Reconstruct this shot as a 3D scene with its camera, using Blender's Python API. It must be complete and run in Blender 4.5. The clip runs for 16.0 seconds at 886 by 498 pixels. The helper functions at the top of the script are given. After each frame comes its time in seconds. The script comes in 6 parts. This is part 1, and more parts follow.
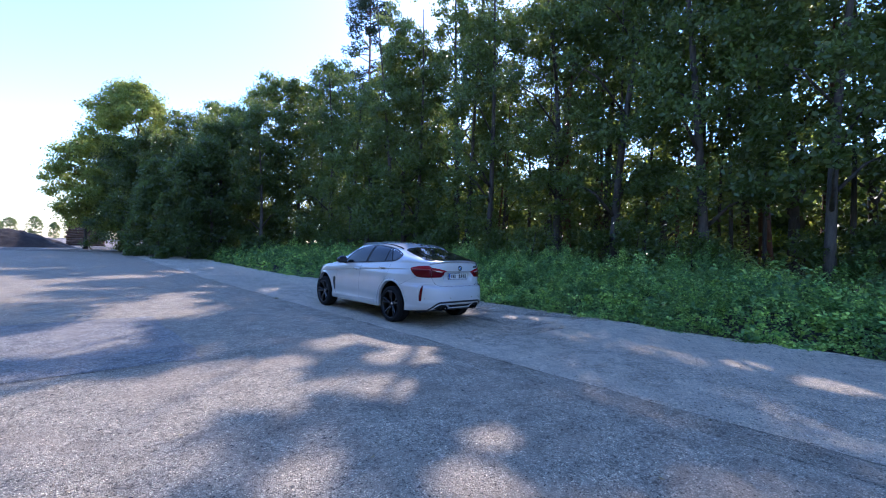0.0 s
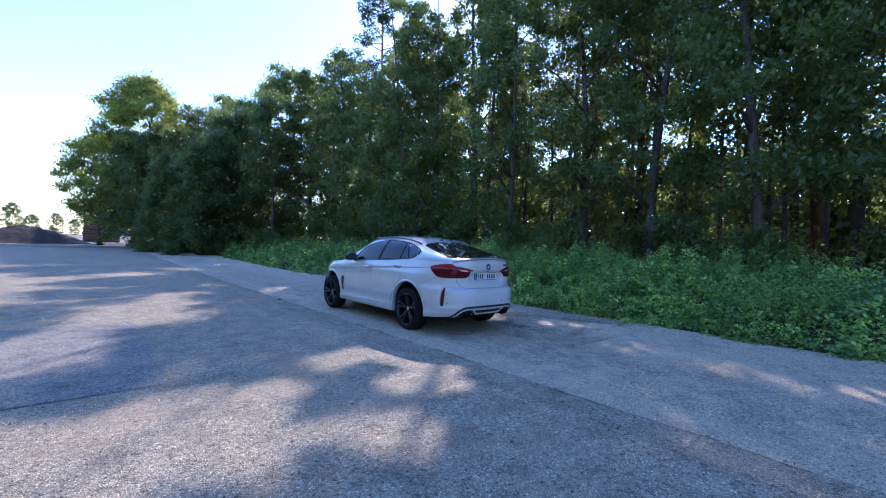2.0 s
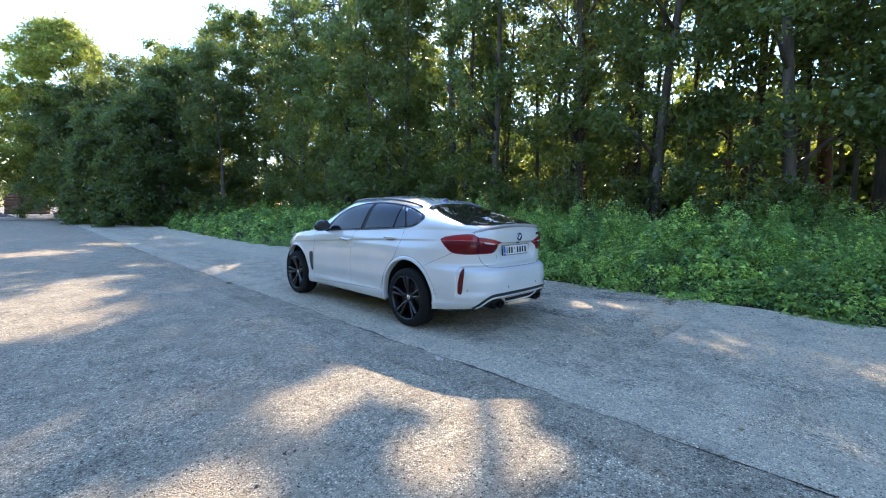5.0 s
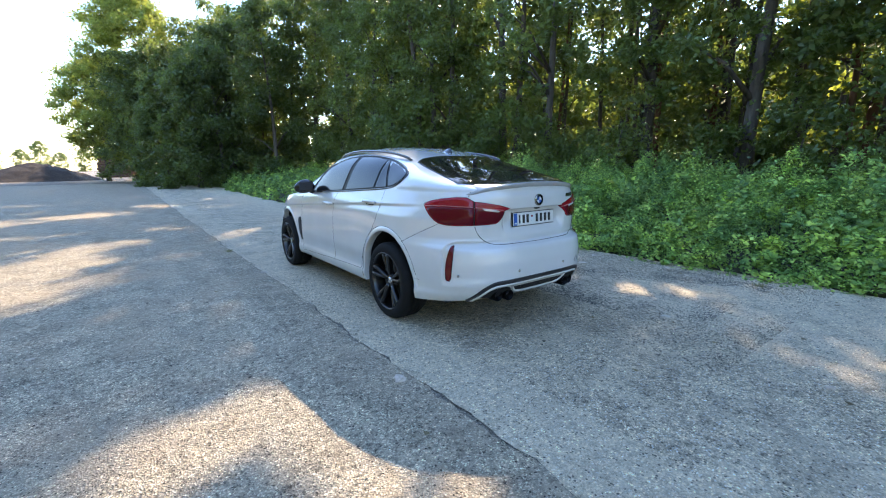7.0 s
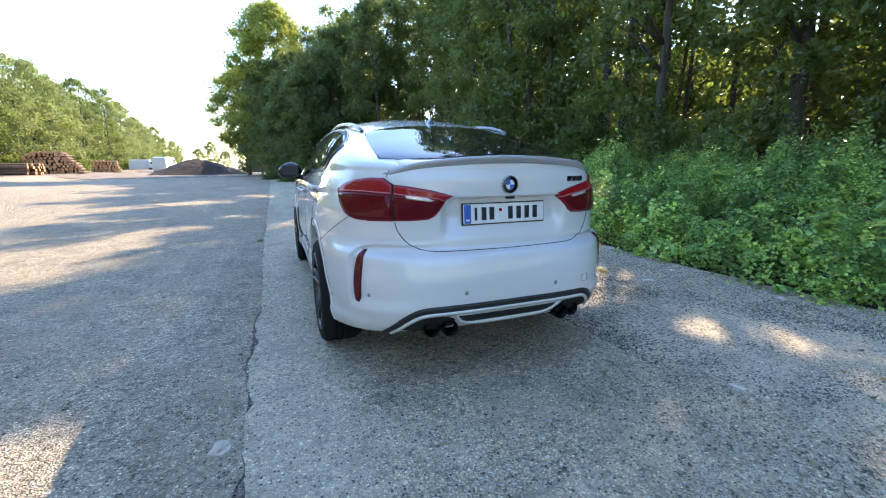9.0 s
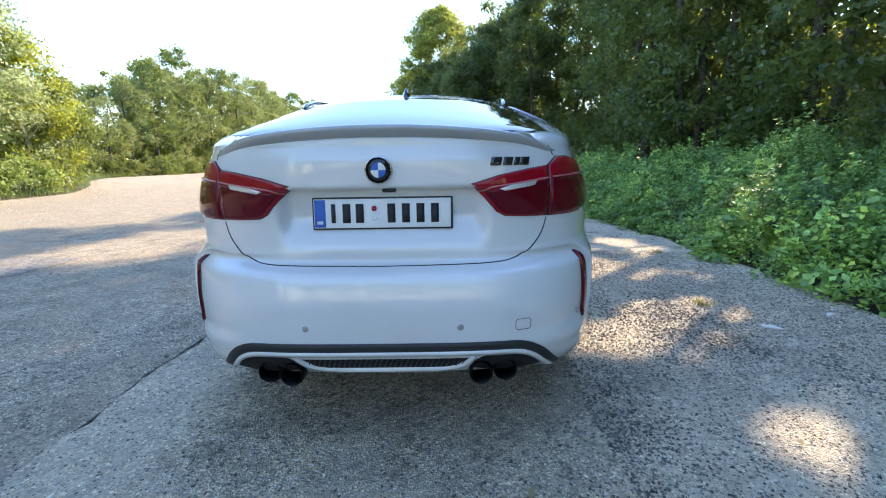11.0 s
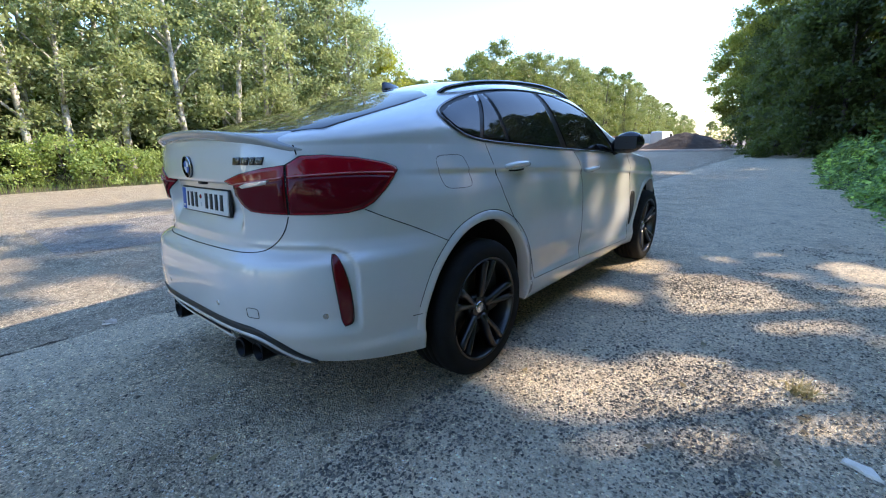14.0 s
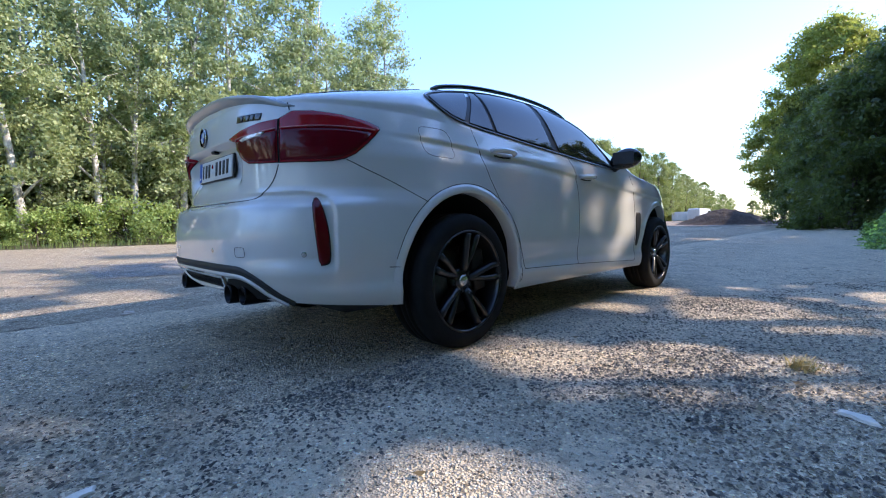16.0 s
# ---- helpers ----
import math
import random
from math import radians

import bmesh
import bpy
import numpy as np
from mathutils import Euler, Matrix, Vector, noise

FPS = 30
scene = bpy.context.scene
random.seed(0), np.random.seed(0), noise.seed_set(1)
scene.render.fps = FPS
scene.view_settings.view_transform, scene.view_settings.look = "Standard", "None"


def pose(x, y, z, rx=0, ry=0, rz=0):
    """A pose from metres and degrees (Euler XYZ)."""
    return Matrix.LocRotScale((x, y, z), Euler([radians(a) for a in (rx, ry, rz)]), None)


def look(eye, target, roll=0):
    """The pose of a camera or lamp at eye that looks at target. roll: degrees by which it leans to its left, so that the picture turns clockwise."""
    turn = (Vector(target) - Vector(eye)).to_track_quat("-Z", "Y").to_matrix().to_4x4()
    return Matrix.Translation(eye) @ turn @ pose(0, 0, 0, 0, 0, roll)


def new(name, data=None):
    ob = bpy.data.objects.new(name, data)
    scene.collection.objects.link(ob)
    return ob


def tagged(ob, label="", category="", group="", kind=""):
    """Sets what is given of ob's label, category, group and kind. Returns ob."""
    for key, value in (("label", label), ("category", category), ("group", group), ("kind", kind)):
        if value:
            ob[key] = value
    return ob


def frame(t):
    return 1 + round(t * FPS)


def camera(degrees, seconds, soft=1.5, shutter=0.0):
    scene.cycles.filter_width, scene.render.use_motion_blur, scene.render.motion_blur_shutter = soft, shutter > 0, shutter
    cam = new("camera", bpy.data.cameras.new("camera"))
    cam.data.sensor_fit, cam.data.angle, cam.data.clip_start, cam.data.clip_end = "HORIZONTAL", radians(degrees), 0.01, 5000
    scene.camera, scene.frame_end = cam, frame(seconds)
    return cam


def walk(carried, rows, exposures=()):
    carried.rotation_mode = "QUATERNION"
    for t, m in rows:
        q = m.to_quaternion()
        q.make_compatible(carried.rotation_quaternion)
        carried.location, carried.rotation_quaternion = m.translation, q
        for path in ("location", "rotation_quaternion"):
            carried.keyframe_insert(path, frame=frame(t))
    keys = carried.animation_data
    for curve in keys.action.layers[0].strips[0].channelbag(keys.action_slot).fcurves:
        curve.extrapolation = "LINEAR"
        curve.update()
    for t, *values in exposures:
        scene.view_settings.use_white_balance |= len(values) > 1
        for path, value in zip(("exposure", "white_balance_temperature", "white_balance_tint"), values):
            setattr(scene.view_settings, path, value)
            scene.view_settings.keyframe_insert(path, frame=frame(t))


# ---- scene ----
cam = camera(92.5, 16.0, 1.1)
PATH = [
    (0, (-5.999, -8.554, 1.488), (-4.657, -7.072, 1.495), 1.9),
    (0.5, (-5.814, -8.253, 1.483), (-4.488, -6.756, 1.479), 1.8),
    (1, (-5.658, -7.975, 1.465), (-4.345, -6.466, 1.457), 1.8),
    (1.5, (-5.457, -7.727, 1.465), (-4.159, -6.206, 1.459), 1.7),
    (2, (-5.284, -7.455, 1.476), (-3.988, -5.933, 1.461), 1.8),
    (2.5, (-5.122, -7.13, 1.482), (-3.814, -5.617, 1.453), 1.8),
    (3, (-4.946, -6.788, 1.477), (-3.607, -5.304, 1.421), 1.6),
    (3.5, (-4.774, -6.414, 1.478), (-3.395, -4.968, 1.386), 1.2),
    (4, (-4.693, -6.018, 1.46), (-3.285, -4.604, 1.33), 0.8),
    (4.2, (-4.657, -5.883, 1.459), (-3.232, -4.487, 1.309), 0.5),
    (6.3, (-3.423, -5.034, 1.458), (-2.121, -3.549, 1.144), -1.0),
    (6.5, (-3.251, -4.994, 1.448), (-1.986, -3.485, 1.1), -1.0),
    (7, (-2.889, -4.916, 1.417), (-1.711, -3.344, 1.041), -0.5),
    (7.5, (-2.484, -4.834, 1.398), (-1.398, -3.197, 1.023), -0.3),
    (8, (-2.033, -4.768, 1.337), (-1.061, -3.06, 0.966), 0.1),
    (8.5, (-1.644, -4.686, 1.277), (-0.799, -2.912, 0.908), -0.2),
    (9, (-1.224, -4.54, 1.243), (-0.504, -2.714, 0.858), -0.4),
    (9.5, (-0.786, -4.419, 1.204), (-0.246, -2.533, 0.811), -0.6),
    (10, (-0.433, -4.296, 1.174), (-0.068, -2.368, 0.786), -0.6),
    (12.3, (1.205, -3.669, 1.153), (0.592, -1.813, 0.727), -2.0),
    (12.5, (1.36, -3.629, 1.167), (0.651, -1.81, 0.732), -2.2),
    (13, (1.672, -3.502, 1.176), (0.754, -1.783, 0.727), -2.1),
    (13.5, (1.944, -3.337, 1.188), (0.842, -1.732, 0.728), -1.7),
    (14, (2.186, -3.213, 1.204), (0.923, -1.736, 0.735), -1.2),
    (14.5, (2.395, -3.185, 1.212), (1.025, -1.788, 0.797), -0.6),
    (15, (2.491, -3.222, 1.062), (1.085, -1.844, 0.707), -0.8),
    (15.5, (2.492, -3.175, 0.833), (1.086, -1.772, 0.6), -0.6),
    (16, (2.493, -3.169, 0.669), (1.08, -1.759, 0.556), -0.6),
]
EXPOSURES = [(0.0, 1.62, 4750, 30), (2.5, 1.70, 4750, 28), (3.5, 2.0, 5050, 22), (7.0, 2.46, 5880, 18), (10.0, 2.47, 5880, 19), (12.5, 2.28, 5650, 18), (14.5, 2.04, 5520, 20), (16.0, 1.90, 5250, 24)]
walk(cam, [(t, look(eye, target, roll)) for t, eye, target, roll in PATH], EXPOSURES)

# ---- world and sun ----
SUN = Vector((0.567, 0.577, 0.588)).normalized()          # towards the sun
world = bpy.data.worlds.new("World")
scene.world = world
world.use_nodes = True
wn, wl = world.node_tree.nodes, world.node_tree.links
sky = wn.new("ShaderNodeTexSky")
sky.sky_type = "NISHITA"
sky.sun_disc = False
sky.sun_elevation = math.asin(SUN.z)
sky.sun_rotation = math.atan2(SUN.x, SUN.y)
sky.air_density, sky.dust_density, sky.ozone_density = 1.6, 0.2, 3.6
wn["Background"].inputs["Strength"].default_value = 0.104
wl.new(sky.outputs[0], wn["Background"].inputs["Color"])
sun_data = bpy.data.lights.new("sun", "SUN")
sun_data.energy, sun_data.angle, sun_data.color = 2.45, radians(0.55), (1.0, 0.79, 0.48)
sun = new("sun", sun_data)
sun.matrix_world = look((0, 0, 40), Vector((0, 0, 40)) - SUN)

# ---- materials ----
def nodes_of(name):
    m = bpy.data.materials.new(name)
    m.use_nodes = True
    nt = m.node_tree
    return m, nt, nt.nodes["Principled BSDF"]


def ramp(nt, stops):
    r = nt.nodes.new("ShaderNodeValToRGB")
    while len(r.color_ramp.elements) < len(stops):
        r.color_ramp.elements.new(0.5)
    for e, (p, c) in zip(r.color_ramp.elements, stops):
        e.position, e.color = p, (*c, 1)
    return r


def noise_node(nt, scale, detail=4.0, rough=0.55, coord=None):
    n = nt.nodes.new("ShaderNodeTexNoise")
    n.inputs["Scale"].default_value, n.inputs["Detail"].default_value, n.inputs["Roughness"].default_value = scale, detail, rough
    if coord is not None:
        nt.links.new(coord, n.inputs["Vector"])
    return n


def coords(nt):
    return nt.nodes.new("ShaderNodeTexCoord").outputs["Object"]


def mixc(nt, fac, a, b, mode="MIX"):
    n = nt.nodes.new("ShaderNodeMix")
    n.data_type, n.blend_type = "RGBA", mode
    for sock, v in ((n.inputs["Factor"], fac), (n.inputs["A"], a), (n.inputs["B"], b)):
        if isinstance(v, (int, float)):
            sock.default_value = v
        elif isinstance(v, tuple):
            sock.default_value = (*v, 1)
        else:
            nt.links.new(v, sock)
    return n.outputs["Result"]


def bump(nt, bsdf, height, strength=0.3, dist=0.01):
    b = nt.nodes.new("ShaderNodeBump")
    b.inputs["Strength"].default_value, b.inputs["Distance"].default_value = strength, dist
    nt.links.new(height, b.inputs["Height"])
    nt.links.new(b.outputs["Normal"], bsdf.inputs["Normal"])
    return b


def surface(name, col, rough=0.6, vary=0.15, scale=3.0, fine=60.0, relief=0.15, dist=0.005, metallic=0.0, coat=0.0, spec=0.5):
    """A plain surface with tone varied at two scales and a fine relief."""
    m, nt, b = nodes_of(name)
    c = coords(nt)
    n1, n2 = noise_node(nt, scale, 5, 0.6, c), noise_node(nt, fine, 3, 0.6, c)
    lo, hi = tuple(v * (1 - vary) for v in col), tuple(min(1, v * (1 + vary)) for v in col)
    r1 = ramp(nt, [(0.3, lo), (0.7, hi)])
    nt.links.new(n1.outputs["Fac"], r1.inputs["Fac"])
    r2 = ramp(nt, [(0.3, (1 - vary,) * 3), (0.7, (1, 1, 1))])
    nt.links.new(n2.outputs["Fac"], r2.inputs["Fac"])
    nt.links.new(mixc(nt, 1.0, r1.outputs["Color"], r2.outputs["Color"], "MULTIPLY"), b.inputs["Base Color"])
    b.inputs["Roughness"].default_value, b.inputs["Metallic"].default_value = rough, metallic
    b.inputs["Coat Weight"].default_value, b.inputs["Specular IOR Level"].default_value = coat, spec
    if relief:
        bump(nt, b, n2.outputs["Fac"], relief, dist)
    return m


def pebble_material(name, dark, light):
    """Loose stones, each with a tone of its own."""
    m, nt, b = nodes_of(name)
    geo = nt.nodes.new("ShaderNodeNewGeometry")
    r = ramp(nt, [(0.0, dark), (0.7, tuple((p + q) / 2 for p, q in zip(dark, light))), (1.0, light)])
    nt.links.new(geo.outputs["Random Per Island"], r.inputs["Fac"])
    n = noise_node(nt, 220, 3, 0.6, coords(nt))
    nr = ramp(nt, [(0.3, (0.75, 0.75, 0.75)), (0.7, (1.1, 1.1, 1.1))])
    nt.links.new(n.outputs["Fac"], nr.inputs["Fac"])
    nt.links.new(mixc(nt, 1.0, r.outputs["Color"], nr.outputs["Color"], "MULTIPLY"), b.inputs["Base Color"])
    b.inputs["Roughness"].default_value = 0.85
    return m


def leaf_material(name, dark, light, rough=0.36, through_col=(0.42, 0.50, 0.06), share=0.42, patches=0.15, uneven=0.0):
    """Leaves: each one has a tone of its own, and lets some light through."""
    m, nt, b = nodes_of(name)
    geo = nt.nodes.new("ShaderNodeNewGeometry")
    r = ramp(nt, [(0.0, dark), (0.6, tuple((p + q) / 2 for p, q in zip(dark, light))), (1.0, light)])
    nt.links.new(geo.outputs["Random Per Island"], r.inputs["Fac"])
    n = noise_node(nt, patches, 3, 0.5, coords(nt))
    nr = ramp(nt, [(0.35, (0.65 - uneven, 0.70 - uneven, 0.72 - uneven)), (0.65, (1.22 + uneven, 1.16 + 0.6 * uneven, 0.92))])
    nt.links.new(n.outputs["Fac"], nr.inputs["Fac"])
    col = mixc(nt, 1.0, r.outputs["Color"], nr.outputs["Color"], "MULTIPLY")
    if uneven:
        n2 = noise_node(nt, 3.2, 2, 0.5, coords(nt))
        nr2 = ramp(nt, [(0.38, (0.62, 0.74, 0.80)), (0.50, (0.95, 0.98, 0.92)), (0.64, (1.30, 1.20, 0.85))])
        nt.links.new(n2.outputs["Fac"], nr2.inputs["Fac"])
        col = mixc(nt, 1.0, col, nr2.outputs["Color"], "MULTIPLY")
    nt.links.new(col, b.inputs["Base Color"])
    b.inputs["Roughness"].default_value = rough
    b.inputs["Specular IOR Level"].default_value = 0.3 if uneven else 0.5
    tr = nt.nodes.new("ShaderNodeBsdfTranslucent")
    nt.links.new(mixc(nt, 0.55, col, through_col), tr.inputs["Color"])
    mix = nt.nodes.new("ShaderNodeMixShader")
    mix.inputs["Fac"].default_value = share
    nt.links.new(b.outputs[0], mix.inputs[1])
    nt.links.new(tr.outputs[0], mix.inputs[2])
    nt.links.new(mix.outputs[0], nt.nodes["Material Output"].inputs["Surface"])
    return m


def bark_material(name, dark, light, stretch=0.25, scale=6.0):
    m, nt, b = nodes_of(name)
    mp = nt.nodes.new("ShaderNodeMapping")
    mp.inputs["Scale"].default_value = (1, 1, stretch)
    nt.links.new(coords(nt), mp.inputs["Vector"])
    n = noise_node(nt, scale, 8, 0.7, mp.outputs[0])
    r = ramp(nt, [(0.35, dark), (0.65, light)])
    nt.links.new(n.outputs["Fac"], r.inputs["Fac"])
    nt.links.new(r.outputs["Color"], b.inputs["Base Color"])
    b.inputs["Roughness"].default_value = 0.9
    bump(nt, b, n.outputs["Fac"], 0.6, 0.03)
    return m


def asphalt_material(name, base, dust, grit=0.5, dusty=0.5, edge=None, blotch=0.8, far=None):
    """Worn asphalt: pale chips in a grey binder, broad stains, dust and fine cracks."""
    m, nt, b = nodes_of(name)
    c = coords(nt)
    wc = mixc(nt, 0.012, c, noise_node(nt, 60, 3, 0.6, c).outputs["Color"])

    def cells(scale, colour_stops, size, soft):
        """Scattered crisp bits: a tone for each and a mask of where they lie."""
        v = nt.nodes.new("ShaderNodeTexVoronoi")
        v.inputs["Scale"].default_value = scale
        nt.links.new(wc, v.inputs["Vector"])
        t = nt.nodes.new("ShaderNodeSeparateColor")
        nt.links.new(v.outputs["Color"], t.inputs[0])
        cr = ramp(nt, colour_stops)
        nt.links.new(t.outputs[0], cr.inputs["Fac"])
        mk = ramp(nt, [(size, (1, 1, 1)), (size + soft, (0, 0, 0))])
        nt.links.new(v.outputs["Distance"], mk.inputs["Fac"])
        return v, cr.outputs["Color"], mk.outputs["Color"]

    def tint(k):
        return tuple(min(0.85, x * k) for x in base)
    chips, fine, fine_at = cells(115, [(0.0, tint(0.36)), (0.25, tint(0.74)), (0.6, tint(1.0)), (0.85, tint(1.28)), (1.0, tint(2.05))], 0.55, 0.12)
    stones, coarse, coarse_at = cells(62, [(0.0, (0.2, 0.2, 0.21)), (0.14, (0.36, 0.36, 0.37)), (0.2, (1, 1, 1)), (0.76, (1, 1, 1)), (0.83, (1.35, 1.34, 1.30)), (1.0, (2.0, 1.97, 1.9))], 0.34, 0.06)
    # hollows of the relief are darkened too: their shade is put into the colour
    pits = noise_node(nt, 23.0, 5, 0.75, c)
    pr = ramp(nt, [(0.36, (0.42, 0.42, 0.43)), (0.47, (0.98, 0.98, 0.98)), (0.64, (1.26, 1.25, 1.23))])
    nt.links.new(pits.outputs["Fac"], pr.inputs["Fac"])
    col = mixc(nt, fine_at, tint(0.74), fine)
    col = mixc(nt, 1.0, col, pr.outputs["Color"], "MULTIPLY")
    mid = noise_node(nt, 3.4, 9, 0.75, c)
    mr = ramp(nt, [(0.35, (0.70, 0.70, 0.71)), (0.47, (0.98, 0.98, 0.98)), (0.61, (1.24, 1.23, 1.20))])
    nt.links.new(mid.outputs["Fac"], mr.inputs["Fac"])
    col = mixc(nt, 1.0, col, mr.outputs["Color"], "MULTIPLY")
    big = noise_node(nt, blotch, 10, 0.74, c)
    br = ramp(nt, [(0.48, (0, 0, 0)), (0.57, (1, 1, 1))])
    nt.links.new(big.outputs["Fac"], br.inputs["Fac"])
    dm = nt.nodes.new("ShaderNodeMath")
    dm.operation, dm.inputs[1].default_value = "MULTIPLY", dusty
    nt.links.new(br.outputs["Color"], dm.inputs[0])
    amount = dm.outputs[0]
    if edge:
        sep = nt.nodes.new("ShaderNodeSeparateXYZ")
        nt.links.new(c, sep.inputs[0])
        wob = noise_node(nt, 1.1, 5, 0.65, c)
        ad = nt.nodes.new("ShaderNodeMath")
        ad.operation, ad.inputs[1].default_value = "MULTIPLY_ADD", 2.2
        nt.links.new(wob.outputs["Fac"], ad.inputs[0])
        nt.links.new(sep.outputs[0], ad.inputs[2])
        mr2 = nt.nodes.new("ShaderNodeMapRange")
        mr2.inputs["From Min"].default_value, mr2.inputs["From Max"].default_value = edge
        mr2.inputs["To Max"].default_value = 0.8
        nt.links.new(ad.outputs[0], mr2.inputs["Value"])
        crumb = noise_node(nt, 4.2, 12, 0.8, c)
        cr2 = ramp(nt, [(0.43, (0.25, 0.25, 0.25)), (0.53, (1, 1, 1))])
        nt.links.new(crumb.outputs["Fac"], cr2.inputs["Fac"])
        broken = nt.nodes.new("ShaderNodeMath")
        broken.operation = "MULTIPLY"
        nt.links.new(mr2.outputs[0], broken.inputs[0])
        nt.links.new(cr2.outputs["Color"], broken.inputs[1])
        near = nt.nodes.new("ShaderNodeMath")
        near.operation, near.inputs[1].default_value, near.inputs[2].default_value = "COMPARE", -1.2, 0.28
        wig = nt.nodes.new("ShaderNodeMath")
        wig.operation, wig.inputs[1].default_value = "MULTIPLY_ADD", 0.9
        nt.links.new(big.outputs["Fac"], wig.inputs[0])
        shift = nt.nodes.new("ShaderNodeMath")
        shift.operation, shift.inputs[1].default_value = "SUBTRACT", 0.45
        nt.links.new(sep.outputs[0], wig.inputs[2])
        nt.links.new(wig.outputs[0], shift.inputs[0])
        nt.links.new(shift.outputs[0], near.inputs[0])
        half = nt.nodes.new("ShaderNodeMath")
        half.operation, half.inputs[1].default_value = "MULTIPLY", 0.45
        nt.links.new(near.outputs[0], half.inputs[0])
        top = nt.nodes.new("ShaderNodeMath")
        top.operation = "MAXIMUM"
        nt.links.new(amount, top.inputs[0])
        nt.links.new(half.outputs[0], top.inputs[1])
        amount = top.outputs[0]
        mx = nt.nodes.new("ShaderNodeMath")
        mx.operation = "MAXIMUM"
        nt.links.new(amount, mx.inputs[0])
        nt.links.new(broken.outputs[0], mx.inputs[1])
        amount = mx.outputs[0]
    if far:
        # trodden earth over the asphalt at the far end
        sep = nt.nodes.new("ShaderNodeSeparateXYZ")
        nt.links.new(c, sep.inputs[0])
        wob = noise_node(nt, 0.22, 6, 0.65, c)
        ad = nt.nodes.new("ShaderNodeMath")
        ad.operation, ad.inputs[1].default_value = "MULTIPLY_ADD", 22.0
        nt.links.new(wob.outputs["Fac"], ad.inputs[0])
        nt.links.new(sep.outputs[1], ad.inputs[2])
        mr2 = nt.nodes.new("ShaderNodeMapRange")
        mr2.inputs["From Min"].default_value, mr2.inputs["From Max"].default_value = far
        mr2.inputs["To Max"].default_value = 0.85
        nt.links.new(ad.outputs[0], mr2.inputs["Value"])
        mx = nt.nodes.new("ShaderNodeMath")
        mx.operation = "MAXIMUM"
        nt.links.new(amount, mx.inputs[0])
        nt.links.new(mr2.outputs[0], mx.inputs[1])
        amount = mx.outputs[0]
    speck = noise_node(nt, 55, 5, 0.75, c)
    spr = ramp(nt, [(0.34, tuple(v * 0.55 for v in dust)), (0.50, dust), (0.75, tuple(min(0.8, v * 1.3) for v in dust))])
    nt.links.new(speck.outputs["Fac"], spr.inputs["Fac"])
    col = mixc(nt, amount, col, spr.outputs["Color"])
    col = mixc(nt, coarse_at, col, mixc(nt, 1.0, col, coarse, "MULTIPLY"))
    stain = noise_node(nt, 1.3, 5, 0.6, c)
    sr = ramp(nt, [(0.55, (1, 1, 1)), (0.75, (0.72, 0.72, 0.73))])
    nt.links.new(stain.outputs["Fac"], sr.inputs["Fac"])
    col = mixc(nt, 1.0, col, sr.outputs["Color"], "MULTIPLY")
    warp = noise_node(nt, 1.2, 5, 0.6, c)
    wv = mixc(nt, 0.25, c, warp.outputs["Color"])
    crack = nt.nodes.new("ShaderNodeTexVoronoi")
    crack.feature = "DISTANCE_TO_EDGE"
    crack.inputs["Scale"].default_value = 0.42
    nt.links.new(wv, crack.inputs["Vector"])
    kr = ramp(nt, [(0.0, (0.55, 0.54, 0.53)), (0.004, (1, 1, 1))])
    nt.links.new(crack.outputs["Distance"], kr.inputs["Fac"])
    gate = noise_node(nt, 0.3, 2, 0.5, c)
    gr = ramp(nt, [(0.54, (0, 0, 0)), (0.66, (1, 1, 1))])
    nt.links.new(gate.outputs["Fac"], gr.inputs["Fac"])
    col = mixc(nt, gr.outputs["Color"], col, mixc(nt, 1.0, col, kr.outputs["Color"], "MULTIPLY"))
    nt.links.new(col, b.inputs["Base Color"])
    b.inputs["Roughness"].default_value = 0.85
    b.inputs["Specular IOR Level"].default_value = 0.18
    h = nt.nodes.new("ShaderNodeMath")
    h.operation = "ADD"
    nt.links.new(chips.outputs["Distance"], h.inputs[0])
    nt.links.new(pits.outputs["Fac"], h.inputs[1])
    lumps = noise_node(nt, 12.0, 5, 0.7, c)
    h2 = nt.nodes.new("ShaderNodeMath")
    h2.operation, h2.inputs[1].default_value = "MULTIPLY_ADD", 1.6
    nt.links.new(lumps.outputs["Fac"], h2.inputs[0])
    nt.links.new(h.outputs[0], h2.inputs[2])
    bump(nt, b, h2.outputs[0], grit, 0.026)
    return m


def paint_material(name, col, flake=0.03, rough=0.22, coat=1.0):
    m, nt, b = nodes_of(name)
    c = coords(nt)
    n = noise_node(nt, 900, 2, 0.5, c)
    d = noise_node(nt, 2.2, 5, 0.6, c)
    r = ramp(nt, [(0.3, tuple(v * (1 - flake) for v in col)), (0.7, col)])
    nt.links.new(n.outputs["Fac"], r.inputs["Fac"])
    dr = ramp(nt, [(0.35, (0.95, 0.945, 0.93)), (0.65, (1, 1, 1))])
    nt.links.new(d.outputs["Fac"], dr.inputs["Fac"])
    nt.links.new(mixc(nt, 1.0, r.outputs["Color"], dr.outputs["Color"], "MULTIPLY"), b.inputs["Base Color"])
    b.inputs["Roughness"].default_value = rough
    b.inputs["Coat Weight"].default_value, b.inputs["Coat Roughness"].default_value = coat, 0.03
    return m


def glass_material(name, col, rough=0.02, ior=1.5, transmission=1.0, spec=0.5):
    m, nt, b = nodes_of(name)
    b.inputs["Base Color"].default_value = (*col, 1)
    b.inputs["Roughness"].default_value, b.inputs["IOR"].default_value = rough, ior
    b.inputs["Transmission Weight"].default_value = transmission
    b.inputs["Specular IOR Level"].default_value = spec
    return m


